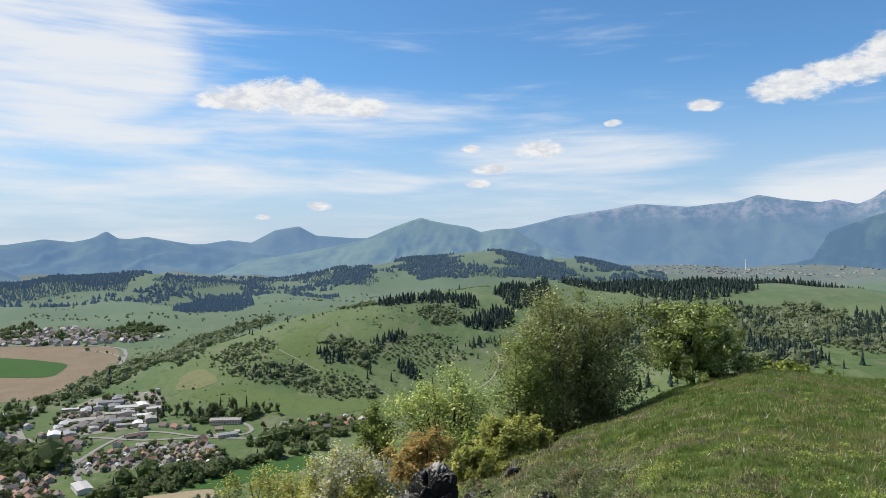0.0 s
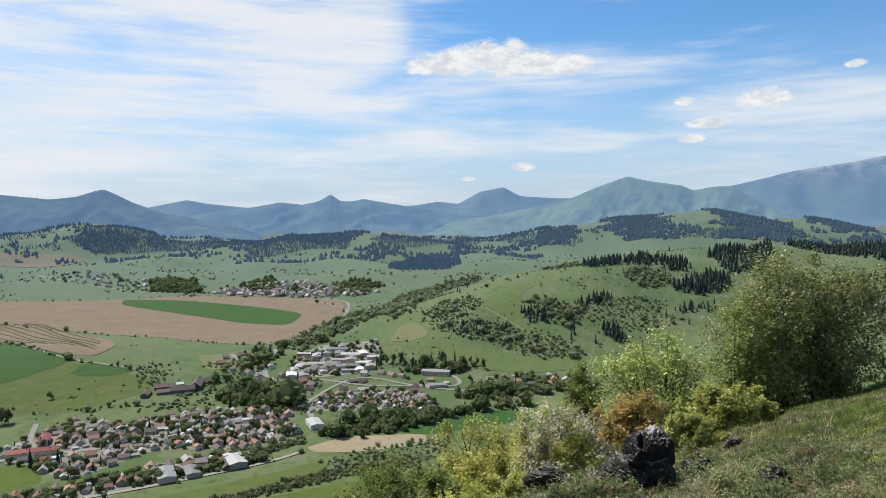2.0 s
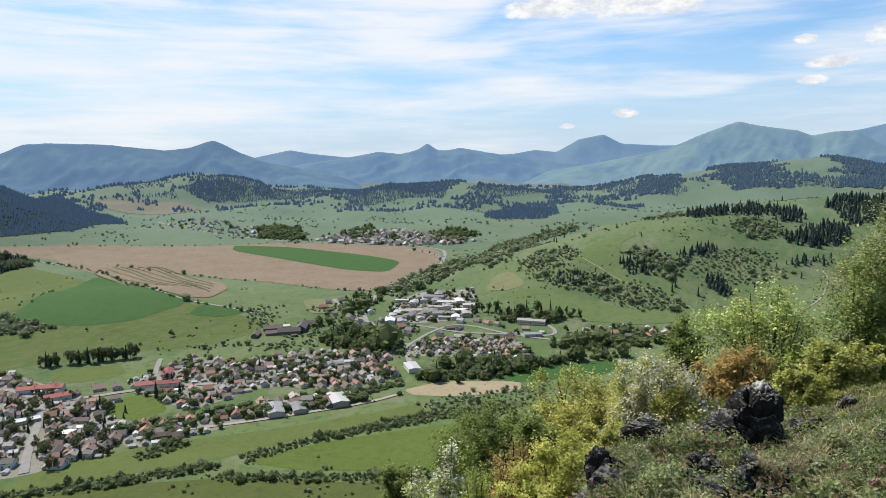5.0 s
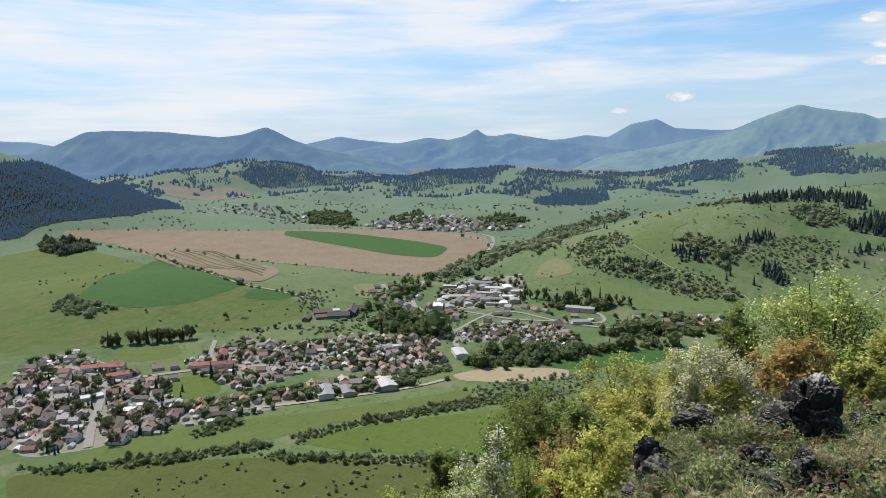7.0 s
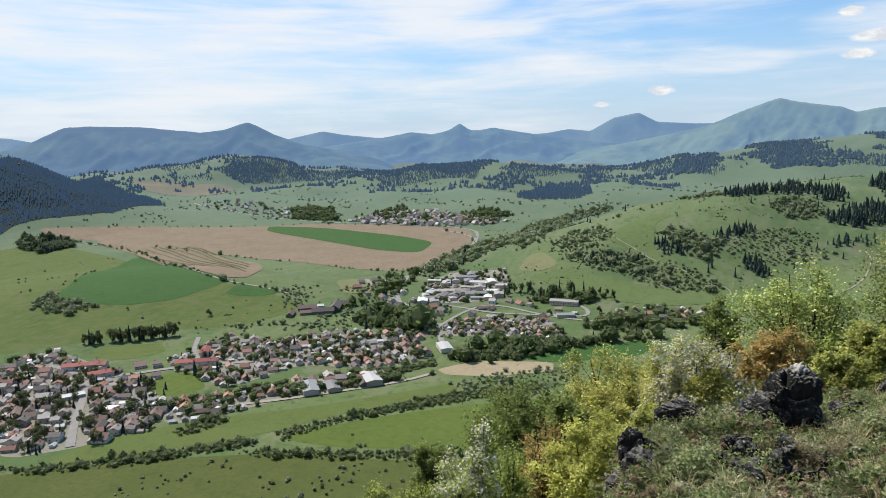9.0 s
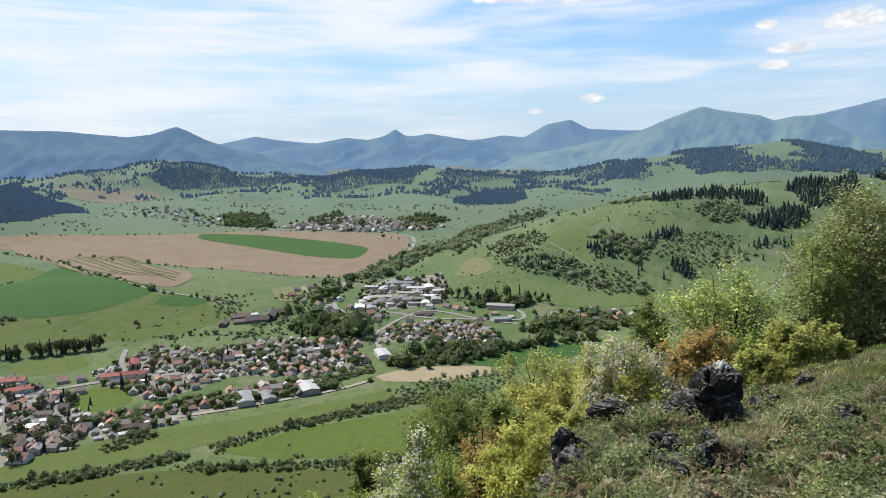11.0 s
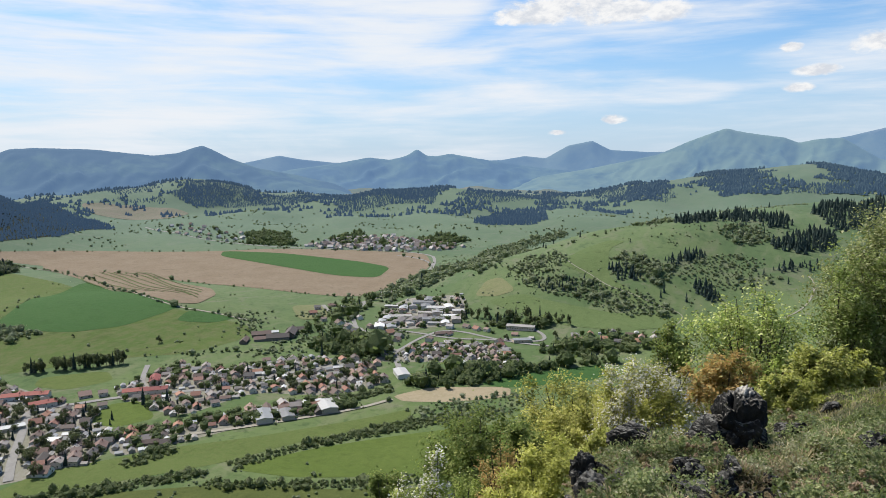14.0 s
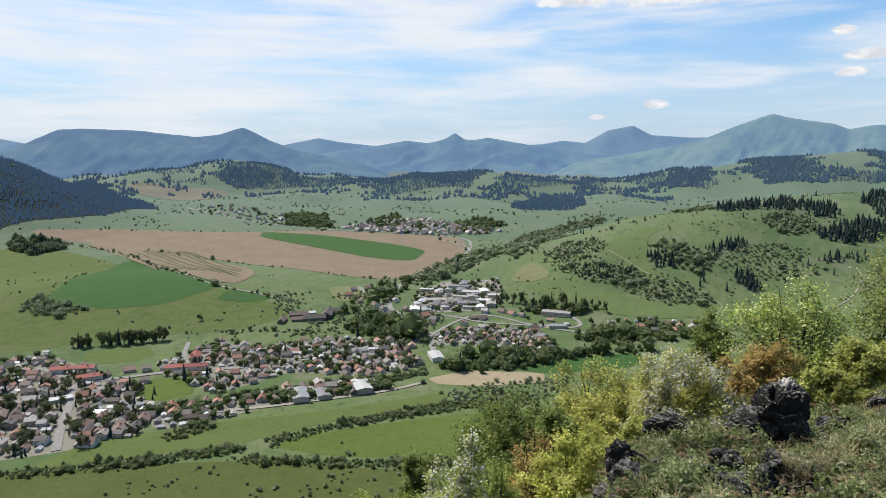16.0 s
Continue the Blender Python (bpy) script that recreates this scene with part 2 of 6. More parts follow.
def land(x, y):
    """Height of the ground in metres over the valley floor."""
    x, y = np.asarray(x, float), np.asarray(y, float)
    r = np.hypot(x, y)
    az = np.degrees(np.arctan2(-x, y))
    far = np.interp(r, [0, 1750, 2300, 3200, 4300, 5000], [0, 0, 14, 42, 72, 80])
    far = far * (1 - .2 * ease(-az, 7, 17) * (1 - ease(-az, 60, 90)))
    far = far + 42 * ease(r, 3100, 4450) * ease(-az, 10, 16) * (1 - ease(-az, 60, 90))
    for b, d, h, sr, st in HILLS:
        b = math.radians(b)
        cx, cy = -d * math.sin(b), d * math.cos(b)
        u = -(x - cx) * math.sin(b) + (y - cy) * math.cos(b)
        v = (x - cx) * math.cos(b) + (y - cy) * math.sin(b)
        far = far + h * bell((u / sr) ** 2 + (v / st) ** 2)
    far = far + waves(x, y, 420, 3) * 9 * ease(r, 1850, 2500) + waves(x, y, 170, 4) * 2.2 * ease(far, 15, 60)
    brink, slope = np.interp(az, BRINK[:, 0], BRINK[:, 1]), np.interp(az, BRINK[:, 0], BRINK[:, 2])
    own = 200.4 - slope * np.minimum(r, brink) - .6 * np.maximum(r - brink, 0)
    tuft = ease(az, -22, -6) * ease(-az, -30, -16) * ease(r, 2, 5) * (1 - ease(r, 16, 24))
    own = own + (waves(x, y, 1.3, 7) * .07 + waves(x, y, .5, 8) * .04) * (.35 + tuft) * ease(r, 2, 4) * (1 - ease(r, 30, 50)) + waves(x, y, 9, 5) * .16 * ease(r, 2, 8) + waves(x, y, 60, 6) * 2.5 * ease(r, 70, 160)
    k = 7.0
    d = np.clip((own - far) / k, -30, 30)
    return np.where(d > 20, own, far + k * np.log1p(np.exp(d)))


# ---- the land ----
def mesh_of(name, verts, faces, mat, smooth=True):
    me = bpy.data.meshes.new(name)
    me.from_pydata([tuple(v) for v in verts], [], [tuple(f) for f in faces])
    me.materials.append(mat)
    if smooth:
        me.polygons.foreach_set("use_smooth", [True] * len(me.polygons))
    me.update()
    return me


def grid_faces(rows, cols, wrap=False):
    i, j = np.meshgrid(np.arange(rows - 1), np.arange(cols if wrap else cols - 1), indexing="ij")
    j2 = (j + 1) % cols
    return np.stack([i * cols + j, i * cols + j2, (i + 1) * cols + j2, (i + 1) * cols + j], -1).reshape(-1, 4)


def build_ground():
    az = np.concatenate([np.arange(-42, 70, .36), np.arange(70, 318, 3.1)])
    rad = np.concatenate([np.geomspace(.8, 2.4, 10), np.geomspace(2.5, 20, 190), np.geomspace(20.5, 300, 100), np.geomspace(304, 4960, 190)])
    a, r = np.meshgrid(np.radians(az), rad)
    x, y = -np.sin(a) * r, np.cos(a) * r
    v = np.stack([x, y, land(x, y)], -1).reshape(-1, 3)
    f = [tuple(q) for q in grid_faces(len(rad), len(az), True)[:, ::-1]]
    n = len(v)
    v = np.vstack([v, [[0, 0, 200.4]]])
    f += [(n, k, (k + 1) % len(az)) for k in range(len(az))]
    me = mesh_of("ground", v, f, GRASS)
    me.materials.append(TURF)
    me.materials.append(MEADOW)
    # the stony brow of the hill has its own turf
    quads = grid_faces(len(rad), len(az), True)
    cx, cy = v[quads].mean(1)[:, :2].T
    b, d = np.degrees(np.arctan2(-cx, cy)), np.hypot(cx, cy)
    stony = (ease(b, -20, -8) * (1 - ease(b, 40, 60)) + .45 * waves(cx, cy, 2.6, 81) + .3 * waves(cx, cy, .9, 82) > .38) & (d < 70)
    me.polygons.foreach_set("material_index", np.concatenate([np.where(stony, 1, np.where(d < 75, 2, 0)).astype(np.int32), np.full(len(az), 2, np.int32)]))
    ob = new("ground", me)
    return tagged(ob, "rolling green meadows falling from a hilltop to a valley", "ground", kind="structure")


ground = build_ground()

# ridges on the skyline: bearing and height of the crest in degrees, as spans of the horizon
RIDGES = [
    ("far_range", 4780, 420, [(8, -.6), (2, .3), (-2.6, 1.2), (-6.3, 1.8), (-10, 2.7), (-13.6, 3.2), (-15.8, 3.6), (-19.6, 3.3), (-21.5, 3.5), (-22.9, 3.6), (-24.5, 4.1), (-26.4, 3.7),
                              (-28.6, 3.4), (-29.5, 3.6), (-31, 3.2), (-31.9, 3.6), (-33, 4.4), (-38, 3.6), (-48, 2.4), (-60, 1)]),
    ("far_domes", 4760, 380, [(75, .4), (66, .9), (61.2, .8), (59.2, .7), (56, 0), (50, .2), (40.5, .2), (37.1, .9), (35.5, .6), (32.8, .3), (28, .3), (22, .3), (19, .4), (17.2, .7), (15.5, .5), (13.7, 1.5),
                              (11.8, 1.85), (10.4, 1.1), (7.5, .9), (5, .9), (0, .2)]),
    ("middle_range", 4480, 420, [(44, -3), (40, -.9), (36, -.2), (32.8, .2), (30, .7), (28.2, .5), (26.9, .8), (26, 1.35), (25.2, .8), (24.4, .75), (23.3, .95), (20.8, .5), (18.5, .1), (14.6, -.4), (10.3, -.9), (6, -3)]),
    ("twin_peak", 4250, 500, [(22, -3.2), (16, -1.0), (12.2, -.4), (8.6, .3), (6.7, .7), (4.4, 1.7), (2.6, 2.35), (1.8, 2.6), (1.0, 2.35), (-.3, 2.1), (-2.2, 1.8), (-3.1, 1.4), (-4.4, 1.65), (-5.9, 1.7), (-8.2, .2), (-10.5, -.5)]),
    ("near_range", 4050, 520, [(72, -.4), (64, -.3), (59, -.1), (57.9, .4), (55.8, 1.4), (54.1, 1.5), (50.6, 1.4), (46.5, .95), (44.8, 1.1), (43.5, 1.55), (42.9, 1.7), (42.2, 1.4), (40.9, .7), (38.7, -.1), (35.6, -.7), (32.8, -1.4), (29, -3.2)]),
    ("right_range", 4600, 300, [(-26, -.6), (-28.2, .5), (-28.9, 1.1), (-31, 2.0), (-33, 2.7), (-40, 3), (-55, 1.5)]),
]
# blue haze colour that far slopes and woods emit
AIR_GLOW = (.195, .345, .61)
M_FAR = mountain_material("far_slopes", (.026, .042, .04), (.046, .062, .048), (.13, .115, .11), AIR_GLOW, .44, .02)
M_MID = mountain_material("middle_slopes", (.012, .026, .024), (.036, .056, .034), (.085, .095, .065), AIR_GLOW, .43, .03)
M_GREEN = mountain_material("green_slopes", (.026, .045, .03), (.062, .085, .045), (.1, .1, .07), AIR_GLOW, .4, .1)
M_NEAR = mountain_material("near_slopes", (.008, .021, .021), (.03, .05, .032), (.04, .055, .03), AIR_GLOW, .36, -.05)


def build_ridge(name, dist, depth, crest, mat, seed):
    crest = np.array(crest)[::-1]
    az = np.arange(crest[0, 0], crest[-1, 0], .12)
    el = np.interp(az, crest[:, 0], crest[:, 1])
    el = np.convolve(np.pad(el, 1, "edge"), np.ones(3) / 3, "valid")
    top = EYE + dist * np.tan(np.radians(el))
    u = np.concatenate([np.linspace(-1, 0, 26), np.linspace(.12, .35, 3)])
    a, uu = np.meshgrid(np.radians(az), u)
    r = dist + uu * depth
    x, y = -np.sin(a) * r, np.cos(a) * r
    foot = land(x, y) - 12
    prof = np.where(uu < 0, (1 + uu) ** 1.25, 1 - uu)
    spurs = (1 - np.abs(waves(x + waves(x, y, 300, seed + 9) * 40, y * .45, 230, seed))) * .085 + waves(x, y, 75, seed + 1) * .018 + waves(x, y, 30, seed + 2) * .006
    if dist > 4700:
        # the farthest chain shows broad spurs alone
        spurs = (1 - np.abs(waves(x, y * .5, 620, seed))) * .12 + waves(x, y * .6, 260, seed + 1) * .03
    prof = np.clip(prof + spurs * np.sin(np.pi * np.clip(1 + uu, 0, 1)), 0, 1.0)
    z = foot + np.maximum(top[None, :] - foot, 0) * prof + waves(x, y, 26, seed + 3) * (.25 if dist > 4700 else .8) * prof
    v = np.stack([x, y, z], -1).reshape(-1, 3)
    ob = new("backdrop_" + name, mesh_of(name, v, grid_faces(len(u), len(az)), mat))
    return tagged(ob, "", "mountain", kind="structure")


RIDGE_LABELS = {"far_range": "long bare-topped blue mountain range on the horizon", "far_domes": "low rounded hazy blue hills far away", "middle_range": "wooded blue-green ridge with a small pointed top",
                "twin_peak": "broad green mountain with a rocky top and two shoulders", "near_range": "dark wooded mountain ridge with a cone-shaped peak", "right_range": "dark steep mountain flank at the edge of the range"}
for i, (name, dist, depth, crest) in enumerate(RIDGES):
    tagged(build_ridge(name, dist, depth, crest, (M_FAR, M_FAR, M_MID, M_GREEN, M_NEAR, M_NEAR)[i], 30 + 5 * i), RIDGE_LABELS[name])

# ---- fields, roads and tracks, laid on the land ----
FALLOW = surface("fallow_earth", ((.33, .27, .18), (.28, .24, .15), (.36, .3, .21)), .03, .95, .2)
PASTURE2 = surface("light_pasture", ((.105, .142, .042), (.092, .128, .036), (.124, .146, .052)), .03, .9, .3)
WEST_PASTURE = surface("streaky_pasture", ((.078, .122, .032), (.092, .13, .036), (.135, .138, .066)), .012, .9, .3, stretch=(1, .6, 1))
HILL_GRASS = surface("hill_grass", ((.115, .16, .062), (.13, .17, .07), (.1, .142, .055)), .02, .9, .3)
OLIVE_PASTURE = surface("rough_pasture", ((.082, .102, .03), (.1, .116, .036), (.064, .084, .026)), .03, .9, .3)
FAR_EARTH = surface("pale_far_earth", ((.19, .175, .14), (.16, .165, .12), (.21, .19, .155)), .02, .95, .2)
GRAVEL = surface("gravel_track", ((.33, .3, .25), (.27, .25, .2), (.37, .34, .29)), .3, .95, .1)


def rounded(pts, turns=2):
    """The outline with its corners cut, so that it bends as a field's edge does."""
    pts = [Vector(p) for p in pts]
    for _ in range(turns):
        pts = [q for a, b in zip(pts, pts[1:] + pts[:1]) for q in (a.lerp(b, .15), a.lerp(b, .85))]
    return pts


def field(name, outline, mat, lift, label, step=14.0):
    bm = bmesh.new()
    pts = rounded(outline)
    bm.faces.new([bm.verts.new((p.x, p.y, 0)) for p in pts])
    for axis in (0, 1):
        lo, hi = min(p[axis] for p in pts), max(p[axis] for p in pts)
        at = lo + step
        while at < hi:
            co, no = [0, 0, 0], [0, 0, 0]
            co[axis], no[axis] = at, 1
            bmesh.ops.bisect_plane(bm, geom=bm.verts[:] + bm.edges[:] + bm.faces[:], plane_co=co, plane_no=no)
            at += step
    bmesh.ops.triangulate(bm, faces=bm.faces[:])
    xy = np.array([v.co[:2] for v in bm.verts])
    for v, z in zip(bm.verts, land(xy[:, 0], xy[:, 1])):
        v.co.z = z + lift
    bmesh.ops.recalc_face_normals(bm, faces=bm.faces[:])
    if sum(f.normal.z for f in bm.faces) < 0:
        bmesh.ops.reverse_faces(bm, faces=bm.faces[:])
    me = bpy.data.meshes.new(name)
    bm.to_mesh(me), bm.free()
    me.materials.append(mat)
    me.polygons.foreach_set("use_smooth", [True] * len(me.polygons))
    return tagged(new(name, me), label, "field", kind="structure")


def resampled(pts, step):
    pts = np.array(pts, float)
    for _ in range(2):
        mid = np.concatenate([pts[:1], np.stack([pts[:-1] * .75 + pts[1:] * .25, pts[:-1] * .25 + pts[1:] * .75], 1).reshape(-1, 2), pts[-1:]])
        pts = mid
    s = np.concatenate([[0], np.cumsum(np.hypot(*np.diff(pts, axis=0).T))])
    at = np.linspace(0, s[-1], max(3, int(s[-1] / step)))
    return np.stack([np.interp(at, s, pts[:, 0]), np.interp(at, s, pts[:, 1])], -1)


def ribbon(name, line, width, mat, lift, label, category="road"):
    p = resampled(line, 6.0)
    d = np.gradient(p, axis=0)
    d /= np.hypot(d[:, 0], d[:, 1])[:, None] + 1e-9
    n = np.stack([-d[:, 1], d[:, 0]], -1)
    across = np.array([-.5, -.2, .2, .5]) * width
    q = p[:, None, :] + n[:, None, :] * across[None, :, None]
    z = land(q[..., 0], q[..., 1]) + lift
    v = np.concatenate([q, z[..., None]], -1).reshape(-1, 3)
    ob = new(name, mesh_of(name, v, grid_faces(len(p), 4)[:, ::-1], mat))
    return tagged(ob, label, category, kind="structure")


PASTURE_WEST_AREA = [(-1383, 711), (-1418, 827), (-1341, 886), (-1093, 830), (-748, 674), (-631, 684), (-553, 676), (-538, 627), (-550, 559), (-600, 514), (-648, 441), (-708, 354)]
field("pasture", PASTURE_WEST_AREA, WEST_PASTURE, 0.12, "green pasture with dry streaks on a low hill")
PLOUGHED_AREA = [(-1545, 945), (-1461, 1161), (-1198, 1282), (-1074, 1394), (-894, 1429), (-681, 1433), (-596, 1285), (-548, 1129), (-531, 987), (-546, 902), (-647, 894), (-748, 905), (-863, 919), (-995, 938), (-1174, 956), (-1373, 970)]
field("ploughed_field", PLOUGHED_AREA, EARTH, 0.3, "bare brown ploughed field on the valley floor")
GREEN_STRIP_AREA = [(-1166, 1308), (-1004, 1325), (-763, 1264), (-652, 1211), (-610, 1080), (-702, 1080), (-886, 1148), (-1104, 1227)]
field("crop_strip", GREEN_STRIP_AREA, CROP, 0.6, "strip of young green crop inside the ploughed field")
TERRACED_AREA = [(-1359, 960), (-1272, 1023), (-995, 938), (-805, 870), (-725, 795), (-690, 721), (-715, 702), (-808, 726), (-1074, 861)]
field("terraced_field", TERRACED_AREA, EARTH, 0.6, "brown field with curved grassy terrace banks")
CROP_AREA = [(-790, 498), (-841, 561), (-955, 676), (-1094, 862), (-956, 830), (-697, 695), (-685, 654), (-679, 585), (-709, 531)]
field("crop_field", CROP_AREA, CROP, 0.3, "dark green field of young crop on a low hill")
CROP_SMALL_AREA = [(-651, 637), (-674, 687), (-605, 704), (-611, 662)]
field("crop_field", CROP_SMALL_AREA, CROP, 0.3, "small dark green crop patch beside a track")
BARE_AREA = [(-595, 800), (-564, 835), (-528, 803), (-510, 761), (-535, 737)]
field("bare_patch", BARE_AREA, PALE, 0.5, "pale dry patch of ground beside the road")
FALLOW_AREA = [(-282, 521), (-260, 557), (-193, 584), (-185, 559), (-229, 525), (-266, 512)]
field("fallow_field", FALLOW_AREA, FALLOW, 0.15, "light brown fallow field at the foot of the hill")
WHEAT_AREA = [(-225, 581), (-192, 630), (-124, 690), (-119, 638), (-192, 581)]
field("crop_field", WHEAT_AREA, CROP, 0.15, "bright green narrow field behind the fallow land")
PASTURE_NEAR_AREA = [(-315, 347), (-297, 375), (-277, 402), (-228, 450), (-172, 497), (-147, 451), (-138, 398), (-202, 382), (-263, 354)]
field("pasture", PASTURE_NEAR_AREA, PASTURE, 0.12, "smooth bright green pasture between hedges")
PASTURE_LOW_AREA = [(-443, 226), (-407, 256), (-356, 294), (-298, 330), (-227, 351), (-176, 377), (-148, 332), (-209, 270), (-350, 217), (-403, 204)]
field("pasture", PASTURE_LOW_AREA, OLIVE_PASTURE, 0.12, "green pasture below the wooded slope")
PASTURE_STRIP_AREA = [(-426, 248), (-428, 293), (-399, 331), (-376, 361), (-332, 401), (-276, 465), (-252, 499), (-241, 475), (-298, 403), (-324, 354), (-368, 304), (-400, 272)]
field("pasture", PASTURE_STRIP_AREA, PASTURE2, 0.12, "light green grass strip beside the railway")
PALE_SLOPE_AREA = [(-348, 889), (-349, 941), (-328, 947), (-290, 899), (-314, 884)]
field("dry_meadow", PALE_SLOPE_AREA, PALE, 0.35, "pale yellowish meadow patch on the hillside")
MEADOW_FOOT_AREA = [(-324, 872), (-280, 890), (-239, 874), (-157, 855), (-66, 865), (-39, 880), (-58, 841), (-129, 811), (-202, 812), (-279, 844)]
field("hill_meadow", MEADOW_FOOT_AREA, HILL_GRASS, 0.35, "bright green meadow round the foot of the hill")
KNOLL_AREA = [(-247, 962), (-219, 1014), (-191, 1041), (-164, 1035), (-184, 1007), (-171, 934), (-137, 909), (-103, 876), (-141, 886), (-202, 934)]
field("hill_meadow", KNOLL_AREA, HILL_GRASS, 0.35, "light green grassy spur of the hill")
FAR_BROWN_AREA = [(-2333, 1843), (-2282, 1937), (-1934, 2017), (-1891, 1856), (-2134, 1756)]
field("far_field", FAR_BROWN_AREA, FAR_EARTH, 1.0, "distant pale brown field in the valley")
PARK_AREA = [(-476, 371), (-499, 408), (-480, 427), (-434, 400), (-449, 371)]
field("village_green", PARK_AREA, PASTURE, 0.12, "mown green lawn between the houses")
GREEN_TOWN_AREA = [(-605, 416), (-621, 435), (-581, 478), (-550, 459), (-568, 420)]
field("village_green", GREEN_TOWN_AREA, PASTURE2, 0.12, "green meadow at the edge of the village")

ROAD_MAIN = [(-317, 601), (-350, 652), (-385, 697), (-446, 733), (-520, 789), (-561, 831)]
ribbon("road", ROAD_MAIN, 6, ASPHALT, 0.55, "grey asphalt road through the valley")
ROAD_VALLEY = [(-446, 733), (-495, 801), (-529, 942), (-524, 1075), (-563, 1232), (-640, 1341), (-729, 1380)]
ribbon("road", ROAD_VALLEY, 5.5, ASPHALT, 0.55, "grey asphalt road through the valley")
ROAD_EAST = [(-345, 639), (-350, 719), (-336, 770), (-251, 736), (-198, 734)]
ribbon("road", ROAD_EAST, 4.5, ASPHALT, 0.55, "grey asphalt road through the valley")
ROAD_EAST2 = [(-407, 740), (-358, 737), (-317, 726), (-278, 735), (-228, 746)]
ribbon("road", ROAD_EAST2, 5, ASPHALT, 0.55, "grey asphalt road through the valley")
STREET = [(-434, 276), (-464, 299), (-500, 331), (-527, 354), (-550, 371), (-527, 395), (-508, 422), (-478, 449), (-440, 477), (-426, 510), (-403, 553), (-364, 599), (-343, 636)]
ribbon("road", STREET, 6, ASPHALT, 0.55, "pale grey village street")
STREET_B = [(-550, 371), (-609, 384), (-621, 374), (-621, 348)]
ribbon("road", STREET_B, 5, ASPHALT, 0.55, "pale grey village street")
STREET_C = [(-477, 437), (-501, 453), (-523, 466), (-559, 508)]
ribbon("road", STREET_C, 5, ASPHALT, 0.55, "pale grey village street")
RAILWAY = [(-391, 376), (-359, 406), (-325, 444), (-293, 481), (-278, 513)]
ribbon("railway", RAILWAY, 4.5, GRAVEL, 0.55, "railway line on a pale ballast bed")
VILLA_DRIVE = [(-251, 797), (-223, 787), (-207, 759), (-221, 744), (-255, 747)]
ribbon("road", VILLA_DRIVE, 4.5, ASPHALT, 0.55, "pale grey village street")
FAR_ROAD = [(-1753, 1618), (-1487, 1500), (-1255, 1431), (-1087, 1411), (-874, 1450), (-669, 1437), (-594, 1304), (-523, 1075), (-505, 939), (-519, 858)]
ribbon("road", FAR_ROAD, 7, ASPHALT, 0.55, "grey asphalt road through the valley")
HILL_TRACK = [(-254, 1002), (-231, 959), (-193, 936), (-165, 912), (-126, 897), (-103, 884), (-68, 870), (-69, 847), (-82, 821)]
ribbon("track", HILL_TRACK, 1.0, GRAVEL, 0.6, "pale dirt track winding down the green hill")
EAST_TRACK = [(73, 990), (80, 972), (73, 925), (61, 886), (42, 858)]
ribbon("track", EAST_TRACK, 1.9, GRAVEL, 0.6, "pale winding dirt track in a meadow")
HEDGE_TRACK = [(-1436, 946), (-1216, 922), (-1054, 869), (-829, 735), (-707, 684), (-639, 699), (-580, 698)]
ribbon("track", HEDGE_TRACK, 4, GRAVEL, 0.55, "field track lined with bushes")

BANK = surface("terrace_bank_grass", ((.105, .13, .052), (.085, .11, .042), (.14, .15, .07)), .05, .95, .2)
head, tail = Vector((-1270, 985)), Vector((-705, 748))
for k in range(9):
    # banks run along the terraced field, bent like its contours
    off = (k - 3.0) * 16.5
    span = (.2 + .02 * abs(k - 3), .97 - .045 * abs(k - 5))
    line = []
    for i in range(13):
        u = span[0] + (span[1] - span[0]) * i / 12
        p = head.lerp(tail, u) + Vector((.38, .925)) * (off * min(1, 3 * u) * (1 - .5 * u ** 4) + 16 * math.sin(2.6 * u + .25 * k) - 8 + 3 * math.sin(9 * u + 1.7 * k))
        line.append(tuple(p))
    ribbon("terrace_bank", line, 2.6 + .7 * math.sin(k * 2.1), BANK, 1.2, "low grassy bank between terraces of a brown field", "terrace bank")

# ---- woods, belts of trees and scrub ----
def soup(name, verts, tris, mat, smooth=False):
    """A mesh from arrays of vertices and triangles."""
    me = bpy.data.meshes.new(name)
    nv, nf = len(verts), len(tris)
    me.vertices.add(nv), me.loops.add(nf * 3), me.polygons.add(nf)
    me.vertices.foreach_set("co", np.asarray(verts, np.float32).ravel())
    me.loops.foreach_set("vertex_index", np.asarray(tris, np.int32).ravel())
    me.polygons.foreach_set("loop_start", np.arange(0, nf * 3, 3, dtype=np.int32))
    me.polygons.foreach_set("use_smooth", np.full(nf, smooth))
    me.materials.append(mat)
    me.update(), me.validate()
    return me


def many(base_v, base_f, at, size, rng, wobble=.0):
    """Copies of a small form at each place, turned and scaled, each with uneven points."""
    n, k = len(at), len(base_v)
    turn = rng.uniform(0, 6.283, n)
    c, s = np.cos(turn)[:, None], np.sin(turn)[:, None]
    v = np.repeat(base_v[None], n, 0)
    if wobble:
        v = v * (1 + rng.normal(0, wobble, (n, k, 1))) + rng.normal(0, wobble * .25, (n, k, 3))
    v = v * np.asarray(size)[:, None, :]
    x, y = v[..., 0] * c - v[..., 1] * s, v[..., 0] * s + v[..., 1] * c
    v = np.stack([x, y, v[..., 2]], -1) + at[:, None, :]
    f = base_f[None] + (np.arange(n) * k)[:, None, None]
    return v.reshape(-1, 3), f.reshape(-1, 3)


